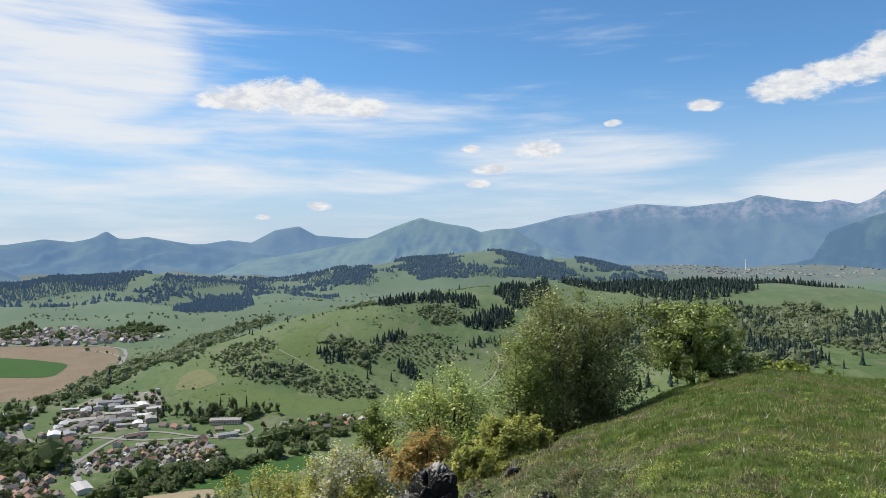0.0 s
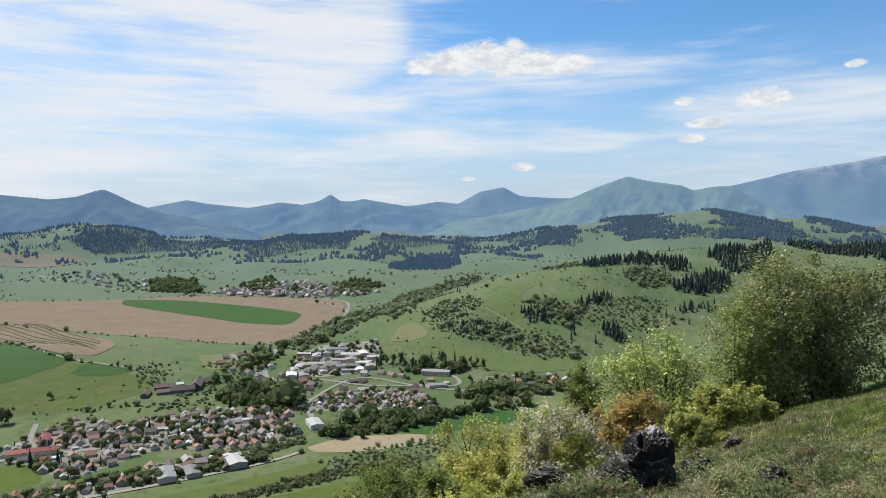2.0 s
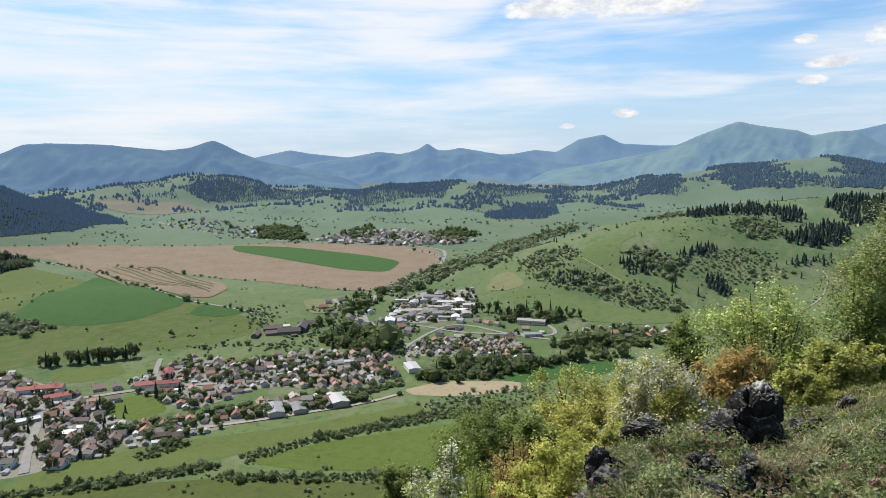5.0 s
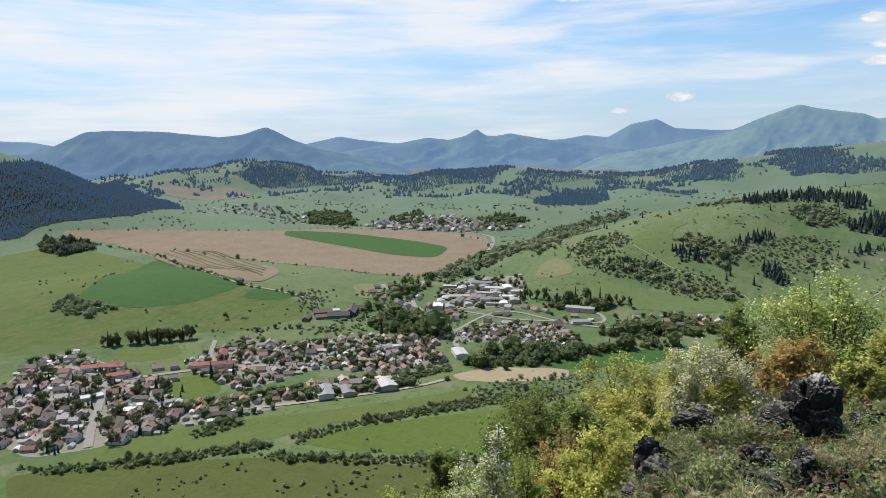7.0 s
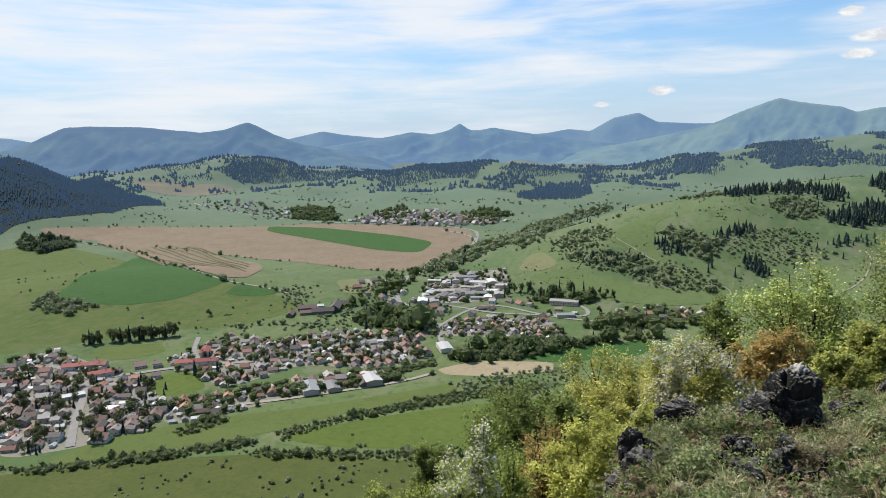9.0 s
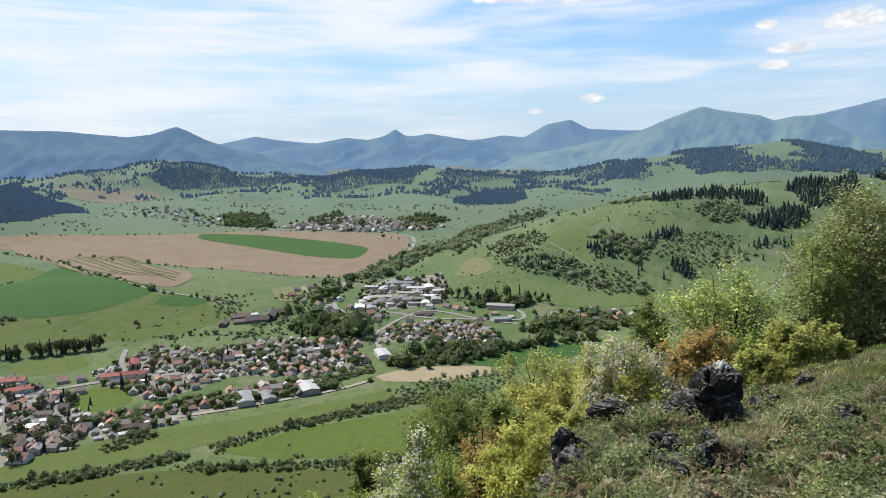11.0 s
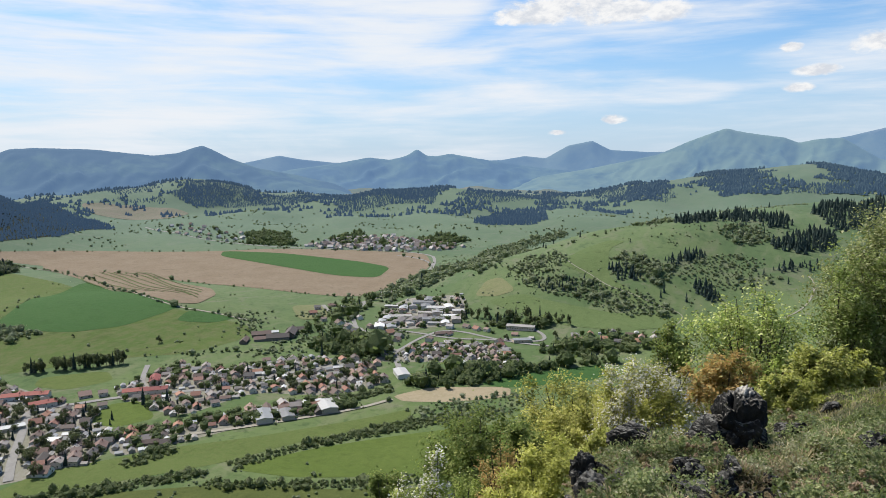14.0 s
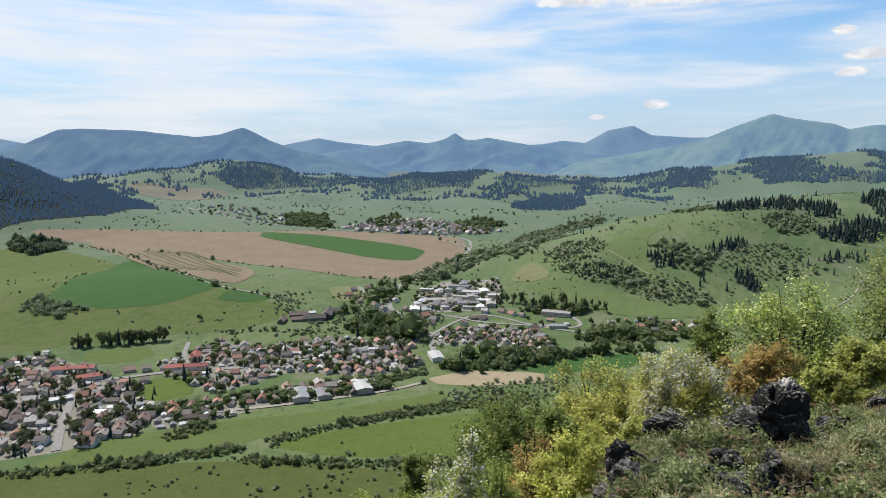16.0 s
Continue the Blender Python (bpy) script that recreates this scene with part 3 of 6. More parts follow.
def spruce_form(tiers, sides):
    v, f = [], []
    for t in range(tiers):
        z0, z1 = .06 + .94 * t / tiers, min(1, .06 + .94 * (t + 1.55) / tiers)
        r = .5 * (1 - t / tiers) ** .85
        b = len(v)
        v.append((0, 0, z1))
        for s in range(sides):
            a = 6.283 * (s + .5 * (t % 2)) / sides
            rr = r * (1 if s % 2 else .72)
            v.append((rr * math.cos(a), rr * math.sin(a), z0 - (.03 if s % 2 else 0)))
        f += [(b, b + 1 + s, b + 1 + (s + 1) % sides) for s in range(sides)]
    return np.array(v), np.array(f)


def round_form(level=2):
    bm = bmesh.new()
    bmesh.ops.create_icosphere(bm, subdivisions=level, radius=.5)
    for v in bm.verts:
        n = noise.noise(v.co * 4.0) * .22 + noise.noise(v.co * 9.0) * .14
        v.co = v.co * (1 + n)
        v.co.z = v.co.z + .47
        if v.co.z < .3:
            v.co.x, v.co.y = v.co.x * .82, v.co.y * .82
    bmesh.ops.triangulate(bm, faces=bm.faces[:])
    v = np.array([tuple(q.co) for q in bm.verts])
    bm.verts.index_update()
    f = np.array([[q.index for q in p.verts] for p in bm.faces])
    bm.free()
    return v, f


def leafy_form(level, count, seed):
    """A lumpy crown with leaf clumps standing out all round it."""
    rng = np.random.RandomState(seed)
    core, core_f = round_form(level)
    core = core * (.86, .86, .9) * (1 + rng.normal(0, .1, (len(core), 1))) + (0, 0, .02)
    d = rng.normal(0, 1, (count, 3))
    d /= np.linalg.norm(d, axis=1)[:, None]
    at = d * rng.uniform(.36, .56, count)[:, None] + (0, 0, .48)
    at[:, 2] = np.clip(at[:, 2], .04, 1.05)
    nrm = d + rng.normal(0, .4, (count, 3)) + (0, 0, .45)
    nrm /= np.linalg.norm(nrm, axis=1)[:, None]
    a = np.cross(nrm, rng.normal(0, 1, (count, 3)))
    a /= np.linalg.norm(a, axis=1)[:, None]
    b = np.cross(nrm, a)
    s = rng.uniform(.09, .2, count)[:, None]
    v = np.stack([at - a * s * .6, at - b * s * .5, at + a * s * .6, at + b * s * .5], 1).reshape(-1, 3)
    q = np.arange(count)[:, None] * 4 + len(core)
    return np.concatenate([core, v]), np.concatenate([core_f, q + (0, 1, 2), q + (0, 2, 3)])


def inside(poly, x, y):
    poly = np.asarray(poly, float)
    hit = np.zeros(len(x), bool)
    for (x0, y0), (x1, y1) in zip(poly, np.roll(poly, -1, 0)):
        cross = ((y0 > y) != (y1 > y)) & (x < (x1 - x0) * (y - y0) / (y1 - y0 + 1e-12) + x0)
        hit ^= cross
    return hit


def fill(poly, spacing, rng, ragged=.35):
    """Uneven places all over an outline."""
    p = np.asarray(poly, float)
    x, y = np.meshgrid(np.arange(p[:, 0].min() - spacing, p[:, 0].max() + spacing, spacing), np.arange(p[:, 1].min() - spacing, p[:, 1].max() + spacing, spacing))
    x, y = x.ravel(), y.ravel()
    x, y = x + rng.uniform(-.5, .5, len(x)) * spacing, y + rng.uniform(-.5, .5, len(y)) * spacing
    ok = inside(p, x + rng.normal(0, spacing * ragged, len(x)), y + rng.normal(0, spacing * ragged, len(y)))
    return x[ok], y[ok]


def grounded(x, y, sink=.3):
    return np.stack([x, y, land(x, y) - sink], -1)


def crown_material(name, a, b2, c3, air=0.0, leafy=False):
    a, b2, c3 = [(.98 * q[0], .9 * q[1], 1.1 * q[2]) for q in (a, b2, c3)]
    m, gr, b = material(name)
    geo = gr.node("ShaderNodeNewGeometry")
    rnd = geo.outputs["Random Per Island"]
    col = gr.mix(gr.ramp(rnd, .1, .6), a, b2)
    col = gr.mix(gr.ramp(rnd, .7, 1.0), col, c3)
    c = gr.coords("Object")
    col = gr.mix(gr.ramp(gr.noise(c, .7, 4, .7), .4, .68, 0, .75), col, tuple(v * .5 for v in a))
    col = gr.mix(gr.ramp(gr.noise(c, 1.9, 4, .7), .5, .75, 0, .5), col, c3)
    gr.put(b, "Base Color", col), gr.put(b, "Roughness", .8), gr.put(b, "Specular IOR Level", .15)
    n = gr.node("ShaderNodeBump")
    gr.put(n, "Strength", .9), gr.put(n, "Distance", .8)
    gr.put(n, "Height", gr.noise(c, 1.3, 5, .7))
    gr.links.new(n.outputs[0], b.inputs["Normal"])
    if leafy:
        t = gr.node("ShaderNodeBsdfTranslucent")
        gr.put(t, 0, gr.mix(.5, col, (.3, .4, .12)))
        mx = gr.node("ShaderNodeMixShader")
        gr.put(mx, 0, .4)
        gr.links.new(b.outputs[0], mx.inputs[1]), gr.links.new(t.outputs[0], mx.inputs[2])
        gr.links.new(mx.outputs[0], m.node_tree.nodes["Material Output"].inputs[0])
    # haze over distant trees, painted in as blue emission
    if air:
        gr.put(b, "Emission Color", (*AIR_GLOW, 1)), gr.put(b, "Emission Strength", air)
    return m


SPRUCE = crown_material("spruce_needles", (.026, .048, .034), (.034, .06, .042), (.052, .082, .052))
# spruce with a painted haze glow, for woods seen from far off
FAR_SPRUCE = crown_material("hazed_spruce", (.014, .034, .026), (.022, .046, .032), (.04, .068, .044), .13)
MIXED = crown_material("dark_mixed_trees", (.06, .088, .046), (.09, .12, .06), (.16, .185, .095), leafy=True)
LEAFY = crown_material("spring_leaves", (.078, .118, .04), (.11, .155, .055), (.18, .22, .085), leafy=True)
SCRUB = crown_material("scrub_leaves", (.165, .215, .095), (.215, .27, .13), (.3, .345, .2), leafy=True)
HEDGE_LEAVES = crown_material("hedge_leaves", (.105, .145, .052), (.145, .19, .072), (.21, .25, .11), leafy=True)
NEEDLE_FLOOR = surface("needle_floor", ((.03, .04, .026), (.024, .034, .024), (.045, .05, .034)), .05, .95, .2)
SPRUCE_V, SPRUCE_F = spruce_form(3, 8)
FAR_V, FAR_F = spruce_form(2, 6)
LEAFY_FORMS = [leafy_form(1, 46, s) for s in (1, 2, 3)]
LITE_FORMS = [leafy_form(1, 16, s) for s in (4, 5, 6)]


def wood(outline, spacing, tall, mat, label, seed, far=False):
    rng = np.random.RandomState(seed)
    x, y = fill(outline, spacing, rng)
    h = (rng.beta(2, 2, len(x)) * .62 + .36) * tall * (.85 + .15 * waves(x, y, 45, seed))
    w = h * rng.uniform(.4, .68, len(x)) * (1.2 if far else 1)
    v, f = many(FAR_V if far else SPRUCE_V, FAR_F if far else SPRUCE_F, grounded(x, y), np.stack([w, w, h], -1), rng, .06)
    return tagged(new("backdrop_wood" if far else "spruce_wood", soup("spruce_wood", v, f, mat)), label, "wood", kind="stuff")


def belt(outline, spacing, tall, mat, label, seed, name="tree_belt", spruces=.12):
    rng = np.random.RandomState(seed)
    x, y = fill(outline, spacing, rng, .5)
    h = (.35 + rng.gamma(2.2, .24, len(x))) * tall
    w = h * rng.uniform(.9, 1.6, len(x))
    vs, fs, n = [], [], 0
    for i, (bv, bf) in enumerate(LEAFY_FORMS):
        v, f = many(bv, bf, grounded(x[i::3], y[i::3]), np.stack([w, w, h], -1)[i::3], rng)
        vs.append(v), fs.append(f + n)
        n += len(v)
    v, f = np.concatenate(vs), np.concatenate(fs)
    tagged(new(name, soup(name, v, f, mat)), label, "trees" if tall > 6 else "bushes", kind="stuff")
    k = rng.uniform(0, 1, len(x)) < spruces
    if spruces and k.sum() > 2:
        v, f = many(SPRUCE_V, SPRUCE_F, grounded(x[k] + 2, y[k] + 2), np.stack([h[k] * .45, h[k] * .45, h[k] * 1.35], -1), rng, .05)
        tagged(new("spruces", soup("spruces", v, f, SPRUCE)), "dark spruces standing among the leafy trees", "trees", kind="stuff")


# spruce woods: outline, spacing, height of the trees
WOODS = [
    ([(-784, 1992), (-724, 1941), (-584, 1971), (-568, 2082), (-688, 2428), (-817, 2495), (-872, 2397)], 8, 21),
    ([(-173, 952), (-165, 931), (-146, 927), (-124, 931), (-135, 951), (-160, 964)], 6, 17),
    ([(-104, 973), (-89, 964), (-69, 987), (-52, 1007), (-57, 1016), (-88, 990)], 5.5, 17),
    ([(-66, 928), (-56, 917), (-38, 902), (-27, 908), (-36, 927), (-58, 940)], 5, 18),
    ([(-262, 912), (-245, 894), (-208, 900), (-178, 911), (-191, 925), (-232, 921)], 8.5, 13),
    ([(26, 1064), (47, 1043), (82, 1054), (108, 1074), (117, 1143), (81, 1149), (49, 1107)], 6.5, 21),
    ([(-110, 1110), (-100, 1180), (-52, 1210), (-50, 1125), (-75, 1105)], 7.5, 19),
    ([(-44, 1170), (-32, 1130), (11, 1168), (23, 1137), (58, 1146), (58, 1202), (21, 1282), (-25, 1375)], 9, 19),
    ([(11, 985), (23, 982), (86, 1006), (84, 1025), (53, 1013)], 6.5, 14),
    ([(95, 1260), (118, 1157), (184, 1165), (209, 1344), (123, 1406)], 8, 19),
    ([(238, 1345), (341, 1241), (422, 1132), (558, 1227), (592, 1351), (560, 1450), (400, 1500), (250, 1480)], 8.5, 20),
    ([(600, 1380), (760, 1420), (1000, 1500), (1150, 1650), (1000, 1750), (700, 1600)], 9, 23),
    ([(200, 1120), (330, 1150), (400, 1050), (330, 900), (230, 900)], 9, 16),
    ([(434, 1091), (438, 1036), (398, 831), (466, 940), (478, 1060), (468, 1132)], 8, 17),
    ([(311, 729), (306, 697), (338, 671), (355, 652), (374, 677), (383, 735), (353, 763)], 6, 17),
    ([(576, 997), (502, 857), (522, 813), (569, 794), (743, 1037), (610, 1028)], 8.5, 17),
]
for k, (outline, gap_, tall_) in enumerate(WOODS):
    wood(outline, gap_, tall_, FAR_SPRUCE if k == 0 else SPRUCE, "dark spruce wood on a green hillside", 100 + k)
# woods on the low hills far behind the valley
FAR_WOODS = [
    ([(-1092, 2600), (-1002, 2558), (-883, 2735), (-748, 3000), (-752, 3122), (-939, 3214), (-1150, 3300)], 12),
    ([(-820, 3797), (-641, 3083), (-454, 2842), (-296, 2799), (-263, 2886), (-371, 3052), (-503, 3140)], 12),
    ([(-172, 3193), (-146, 3055), (23, 2957), (39, 3107), (107, 3159), (22, 3202)], 9),
    ([(23, 2876), (62, 2856), (336, 2834), (514, 2884), (562, 3173), (351, 2987), (197, 2920)], 9),
    ([(-2152, 2106), (-2035, 2079), (-1958, 2124), (-1966, 2253), (-2000, 2350), (-2120, 2344), (-2151, 2237)], 8),
    ([(-1969, 2312), (-1872, 2341), (-1700, 2420), (-1640, 2600), (-1750, 2750), (-1917, 2563)], 10),
    ([(-1560, 2420), (-1426, 2262), (-1391, 2288), (-1285, 2415), (-1123, 2436), (-1206, 2674), (-1450, 2900), (-1600, 2700)], 9),
    ([(-1835, 2348), (-1922, 2211), (-2096, 2133), (-2209, 2288), (-2228, 2475), (-2099, 2546)], 10),
    ([(-2266, 2188), (-2340, 2034), (-2565, 2077), (-2487, 2319)], 16),
    ([(-2321, 1990), (-2217, 1983), (-2079, 2030), (-2151, 2073)], 14),
]
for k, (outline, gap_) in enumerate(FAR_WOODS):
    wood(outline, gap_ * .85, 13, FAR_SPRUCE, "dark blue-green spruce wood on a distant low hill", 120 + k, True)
WOOD_K = [(-1410, 834), (-1479, 890), (-1427, 954), (-1324, 889), (-1287, 810)]
wood(WOOD_K, 6.5, 16, SPRUCE, "small dark spruce wood on a green hillside", 111)
belt(WOOD_K, 8.5, 9.5, MIXED, "dark leafy trees among the spruces of a small wood", 161, "tree_belt", 0)
WOOD_LEFT = [(-1526, 815), (-1852, 1010), (-1974, 1170), (-2599, 1861), (-1766, 1515), (-1603, 1206), (-1583, 1033), (-1569, 927), (-1523, 861)]
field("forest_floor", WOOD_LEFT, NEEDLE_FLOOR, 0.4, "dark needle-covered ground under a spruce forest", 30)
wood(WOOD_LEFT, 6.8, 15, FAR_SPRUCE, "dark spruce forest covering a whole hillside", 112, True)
# rough growth on the slopes: outline, spacing, height, share of spruces
THICKETS = [
    ([(-299, 926), (-332, 973), (-307, 1022), (-253, 1002), (-231, 964), (-257, 936)], 5.6, 4.0, 0, "spring-green bushes on the flank of the hill"),
    ([(-300, 918), (-243, 889), (-211, 882), (-163, 861), (-126, 853), (-78, 862), (-75, 872), (-105, 895), (-136, 911), (-174, 916), (-191, 928), (-263, 929)], 4.7, 3.6, .02, "grey-green scrub on a steep bank of the hill"),
    ([(-174, 979), (-131, 928), (-102, 921), (-83, 949), (-116, 976), (-150, 998)], 5.4, 5.5, .08, "young leafy trees beside a small spruce wood"),
    ([(-102, 957), (-64, 931), (-33, 929), (19, 953), (59, 990), (12, 981), (23, 1017), (-10, 1033), (-52, 1003)], 5.2, 3.0, .02, "low scrub on a rough pasture"),
    ([(-42, 1077), (-10, 1048), (23, 1069), (27, 1132), (-12, 1136)], 5.6, 4.2, .1, "scrub with single spruces below the ridge"),
    ([(-175, 1120), (-165, 1170), (-115, 1180), (-110, 1120)], 8, 5.5, .1, "pale flowering bushes on the ridge"),
    ([(-499, 1171), (-377, 960), (-344, 997), (-491, 1633), (-442, 1841), (-478, 1922), (-552, 1686), (-561, 1502)], 9.5, 6.5, .06, "trees and bushes along a shallow gully"),
    ([(-82, 873), (-71, 863), (-42, 857), (-37, 880)], 8, 2.5, 0, "few bushes on a bright meadow"),
    ([(501, 1063), (396, 799), (420, 771), (554, 960), (611, 1057), (554, 1099)], 7, 6.5, .08, "pale leafy young wood on the slope"),
    ([(373, 1121), (393, 998), (316, 735), (275, 664), (247, 727)], 8, 6, .1, "young leafy wood with spruces below the meadow"),
    ([(337, 1190), (420, 1103), (489, 1076), (581, 1019), (656, 916), (542, 774), (399, 732), (354, 649), (282, 669), (217, 766)], 8.5, 6.5, .5, "mixed young wood of leafy trees and spruces on the slope"),
    ([(420, 771), (400, 712), (438, 681), (479, 684), (578, 825), (502, 857)], 9, 5, .05, "bushes at the edge of a spruce wood"),
]
for k, (outline, gap_, tall_, share, label_) in enumerate(THICKETS):
    belt(outline, gap_, tall_, SCRUB, label_, 170 + k, "thicket", share)
BELT_RIVER = [(-285, 560), (-266, 609), (-214, 630), (-129, 715), (-124, 690), (-191, 629), (-229, 577), (-266, 547)]
belt(BELT_RIVER, 7, 9, LEAFY, "dense green trees lining a river", 201, "tree_belt", 0.12)
BELT_MID = [(-451, 642), (-456, 685), (-387, 703), (-351, 650), (-378, 611), (-412, 607)]
belt(BELT_MID, 7, 9, LEAFY, "belt of spring-green leafy trees", 202, "tree_belt", 0.12)
BELT_EAST = [(-203, 707), (-179, 753), (-133, 769), (-79, 794), (-75, 762), (-176, 696)]
belt(BELT_EAST, 8, 9, LEAFY, "belt of spring-green leafy trees", 203, "tree_belt", 0.12)
BELT_VALLEY = [(-524, 899), (-536, 1126), (-560, 1240), (-470, 1420), (-380, 1500), (-340, 1400), (-420, 1180), (-430, 1000), (-477, 869)]
belt(BELT_VALLEY, 8.5, 6.5, SCRUB, "belt of spring-green leafy trees", 204, "tree_belt", 0.12)
BELT_VILLAGEA = [(-1196, 1419), (-1360, 1656), (-1232, 1656), (-1059, 1445)]
belt(BELT_VILLAGEA, 11, 9, LEAFY, "belt of spring-green leafy trees", 205, "tree_belt", 0.12)
BELT_VILLAGEB = [(-1026, 1555), (-1081, 1795), (-957, 1649), (-892, 1494)]
belt(BELT_VILLAGEB, 12, 9, LEAFY, "belt of spring-green leafy trees", 206, "tree_belt", 0.12)
BELT_VILLAGEC = [(-825, 1700), (-780, 1790), (-674, 1695), (-677, 1553), (-741, 1527)]
belt(BELT_VILLAGEC, 11, 9, LEAFY, "belt of spring-green leafy trees", 207, "tree_belt", 0.12)
BELT_VILLA = [(-300, 794), (-286, 836), (-210, 824), (-210, 801), (-279, 776)]
belt(BELT_VILLA, 10, 9, LEAFY, "belt of spring-green leafy trees", 208, "tree_belt", 0.12)
BELT_INDUST = [(-479, 658), (-539, 827), (-547, 940), (-504, 882), (-465, 713)]
belt(BELT_INDUST, 13, 9, LEAFY, "belt of spring-green leafy trees", 209, "tree_belt", 0.12)
HEDGE_A = [(-790, 470), (-813, 507), (-725, 516), (-734, 475)]
belt(HEDGE_A, 5, 5.0, SCRUB, "overgrown green hedge between pastures", 210, "hedge", 0)
HEDGE_B = [(-320, 355), (-294, 400), (-252, 465), (-188, 523), (-183, 511), (-236, 454), (-288, 391), (-310, 349)]
belt(HEDGE_B, 2.5, 2.7, HEDGE_LEAVES, "overgrown green hedge between pastures", 211, "hedge", 0)
HEDGE_C = [(-450, 232), (-400, 269), (-346, 326), (-332, 338), (-322, 333), (-365, 284), (-416, 240)]
belt(HEDGE_C, 2.5, 2.7, HEDGE_LEAVES, "overgrown green hedge between pastures", 212, "hedge", 0)
HEDGE_D = [(-316, 326), (-237, 359), (-194, 388), (-188, 377), (-232, 350), (-308, 319)]
belt(HEDGE_D, 2.5, 2.7, HEDGE_LEAVES, "overgrown green hedge between pastures", 213, "hedge", 0)
HEDGE_E = [(-390, 325), (-386, 354), (-376, 361), (-366, 352), (-378, 320)]
belt(HEDGE_E, 2.5, 2.7, HEDGE_LEAVES, "overgrown green hedge between pastures", 214, "hedge", 0)
HEDGE_F = [(-365, 435), (-325, 495), (-295, 545), (-287, 531), (-316, 481), (-348, 428)]
belt(HEDGE_F, 2.5, 2.7, HEDGE_LEAVES, "overgrown green hedge between pastures", 215, "hedge", 0)
HEDGE_SLOPE = [(-255, 490), (-232, 532), (-171, 579), (-154, 540), (-206, 472)]
belt(HEDGE_SLOPE, 5, 2.8, SCRUB, "overgrown green hedge between pastures", 216, "hedge", 0)


def relief(x, y, size, seed):
    return waves(x, y, size, seed) + .6 * waves(x, y, size * .37, seed + 50) + .35 * waves(x, y, size * .17, seed + 60)


def scatter(name, mat, label, count, az, dist, size, wave, level, tall, seed, form="round"):
    """Loose growth over a sector of the land, thick where the relief says so."""
    rng = np.random.RandomState(seed)
    b = np.radians(rng.uniform(*az, count))
    r = np.sqrt(rng.uniform(dist[0] ** 2, dist[1] ** 2, count))
    x, y = -np.sin(b) * r, np.cos(b) * r
    ok = relief(x, y, wave, seed) > level
    for area in (PLOUGHED_AREA, CROP_AREA, TERRACED_AREA, GREEN_STRIP_AREA):
        # tilled land is kept clear
        ok &= ~inside(area, x, y)
    x, y = x[ok], y[ok]
    h = rng.uniform(*tall, len(x))
    w = h * rng.uniform(*size, len(x))
    bv, bf = {"round": LITE_FORMS[seed % 3], "spruce": (SPRUCE_V, SPRUCE_F), "far": (FAR_V, FAR_F)}[form]
    v, f = many(bv, bf, grounded(x, y), np.stack([w, w, h], -1), rng, .07)
    return tagged(new(name, soup(name, v, f, mat)), label, "scrub" if form == "round" else "trees", kind="stuff")


def bush_line(line, gap, tall, side, seed, label):
    """Bushes along a track or a field's edge."""
    rng = np.random.RandomState(seed)
    p = resampled(line, gap)
    p = p + rng.normal(0, side, p.shape)
    p = p[rng.uniform(0, 1, len(p)) < .75]
    h = rng.gamma(2.2, tall / 2.4, len(p)) + .5
    w = h * rng.uniform(.8, 1.5, len(p))
    v, f = many(*LITE_FORMS[seed % 3], grounded(p[:, 0], p[:, 1]), np.stack([w, w, h], -1), rng, .05)
    tagged(new("hedge", soup("hedge", v, f, SCRUB)), label, "bushes", kind="stuff")


bush_line(HEDGE_TRACK, 3.0, 2.6, 3.5, 341, "ragged line of bushes along a field track")
bush_line(PLOUGHED_AREA[8:15], 7.0, 2.6, 4, 342, "bushes along the lower edge of a ploughed field")
bush_line(PLOUGHED_AREA[:6], 14.0, 3.0, 5, 343, "bushes along the far edge of a ploughed field")
bush_line(ROAD_VALLEY, 11.0, 3.6, 6, 344, "roadside bushes and young trees in the valley")
bush_line(RAILWAY, 7.0, 2.0, 4, 345, "low bushes beside the railway")
bush_line(CROP_AREA[:3], 9.0, 1.8, 3, 346, "bushes at the edge of a crop field")
bush_line([(-660, 470), (-600, 520), (-540, 570), (-470, 610)], 4.0, 3.0, 4, 347, "overgrown hedge behind the village")
bush_line([(-330, 1010), (-240, 1060), (-160, 1120), (-60, 1180)], 5.0, 3.0, 9, 348, "scrub along a gully of the hill")
bush_line([(-420, 1080), (-300, 1180), (-200, 1300), (-160, 1450)], 5.0, 3.4, 9, 349, "line of shrubs and trees in a shallow valley")
bush_line([(-560, 1300), (-420, 1500), (-330, 1750), (-300, 2000)], 7.0, 4.5, 10, 350, "belt of trees along a stream")
scatter("scrub", SCRUB, "pale green scrub scattered over the hillside", 4200, (-4, 24), (860, 1750), (.9, 1.5), 200, .45, (1.0, 3.4), 301)
scatter("scrub", SCRUB, "rough bushy land between the fields", 1500, (27, 41), (690, 960), (.9, 1.6), 90, .1, (1.4, 4), 308)
scatter("scrub", SCRUB, "pale green scrub and young trees on the slope", 1100, (-36, -8), (480, 1150), (.8, 1.4), 160, .2, (2, 6), 302)
scatter("scrub", SCRUB, "scattered bushes on far meadows", 2600, (-8, 60), (1750, 2700), (.9, 1.6), 330, .35, (3, 7), 303)
scatter("scrub", SCRUB, "bushes dotted over the valley meadows", 700, (24, 60), (620, 1400), (.9, 1.5), 210, .7, (1.8, 4), 304)
scatter("scrub", SCRUB, "low bushes along the foot of the hill", 500, (18, 58), (380, 470), (.9, 1.5), 60, .6, (1.2, 3), 305)
scatter("spruces", SPRUCE, "single dark spruces on the hillside", 150, (-5, 16), (900, 1500), (.32, .42), 220, .5, (7, 13), 306, "spruce")
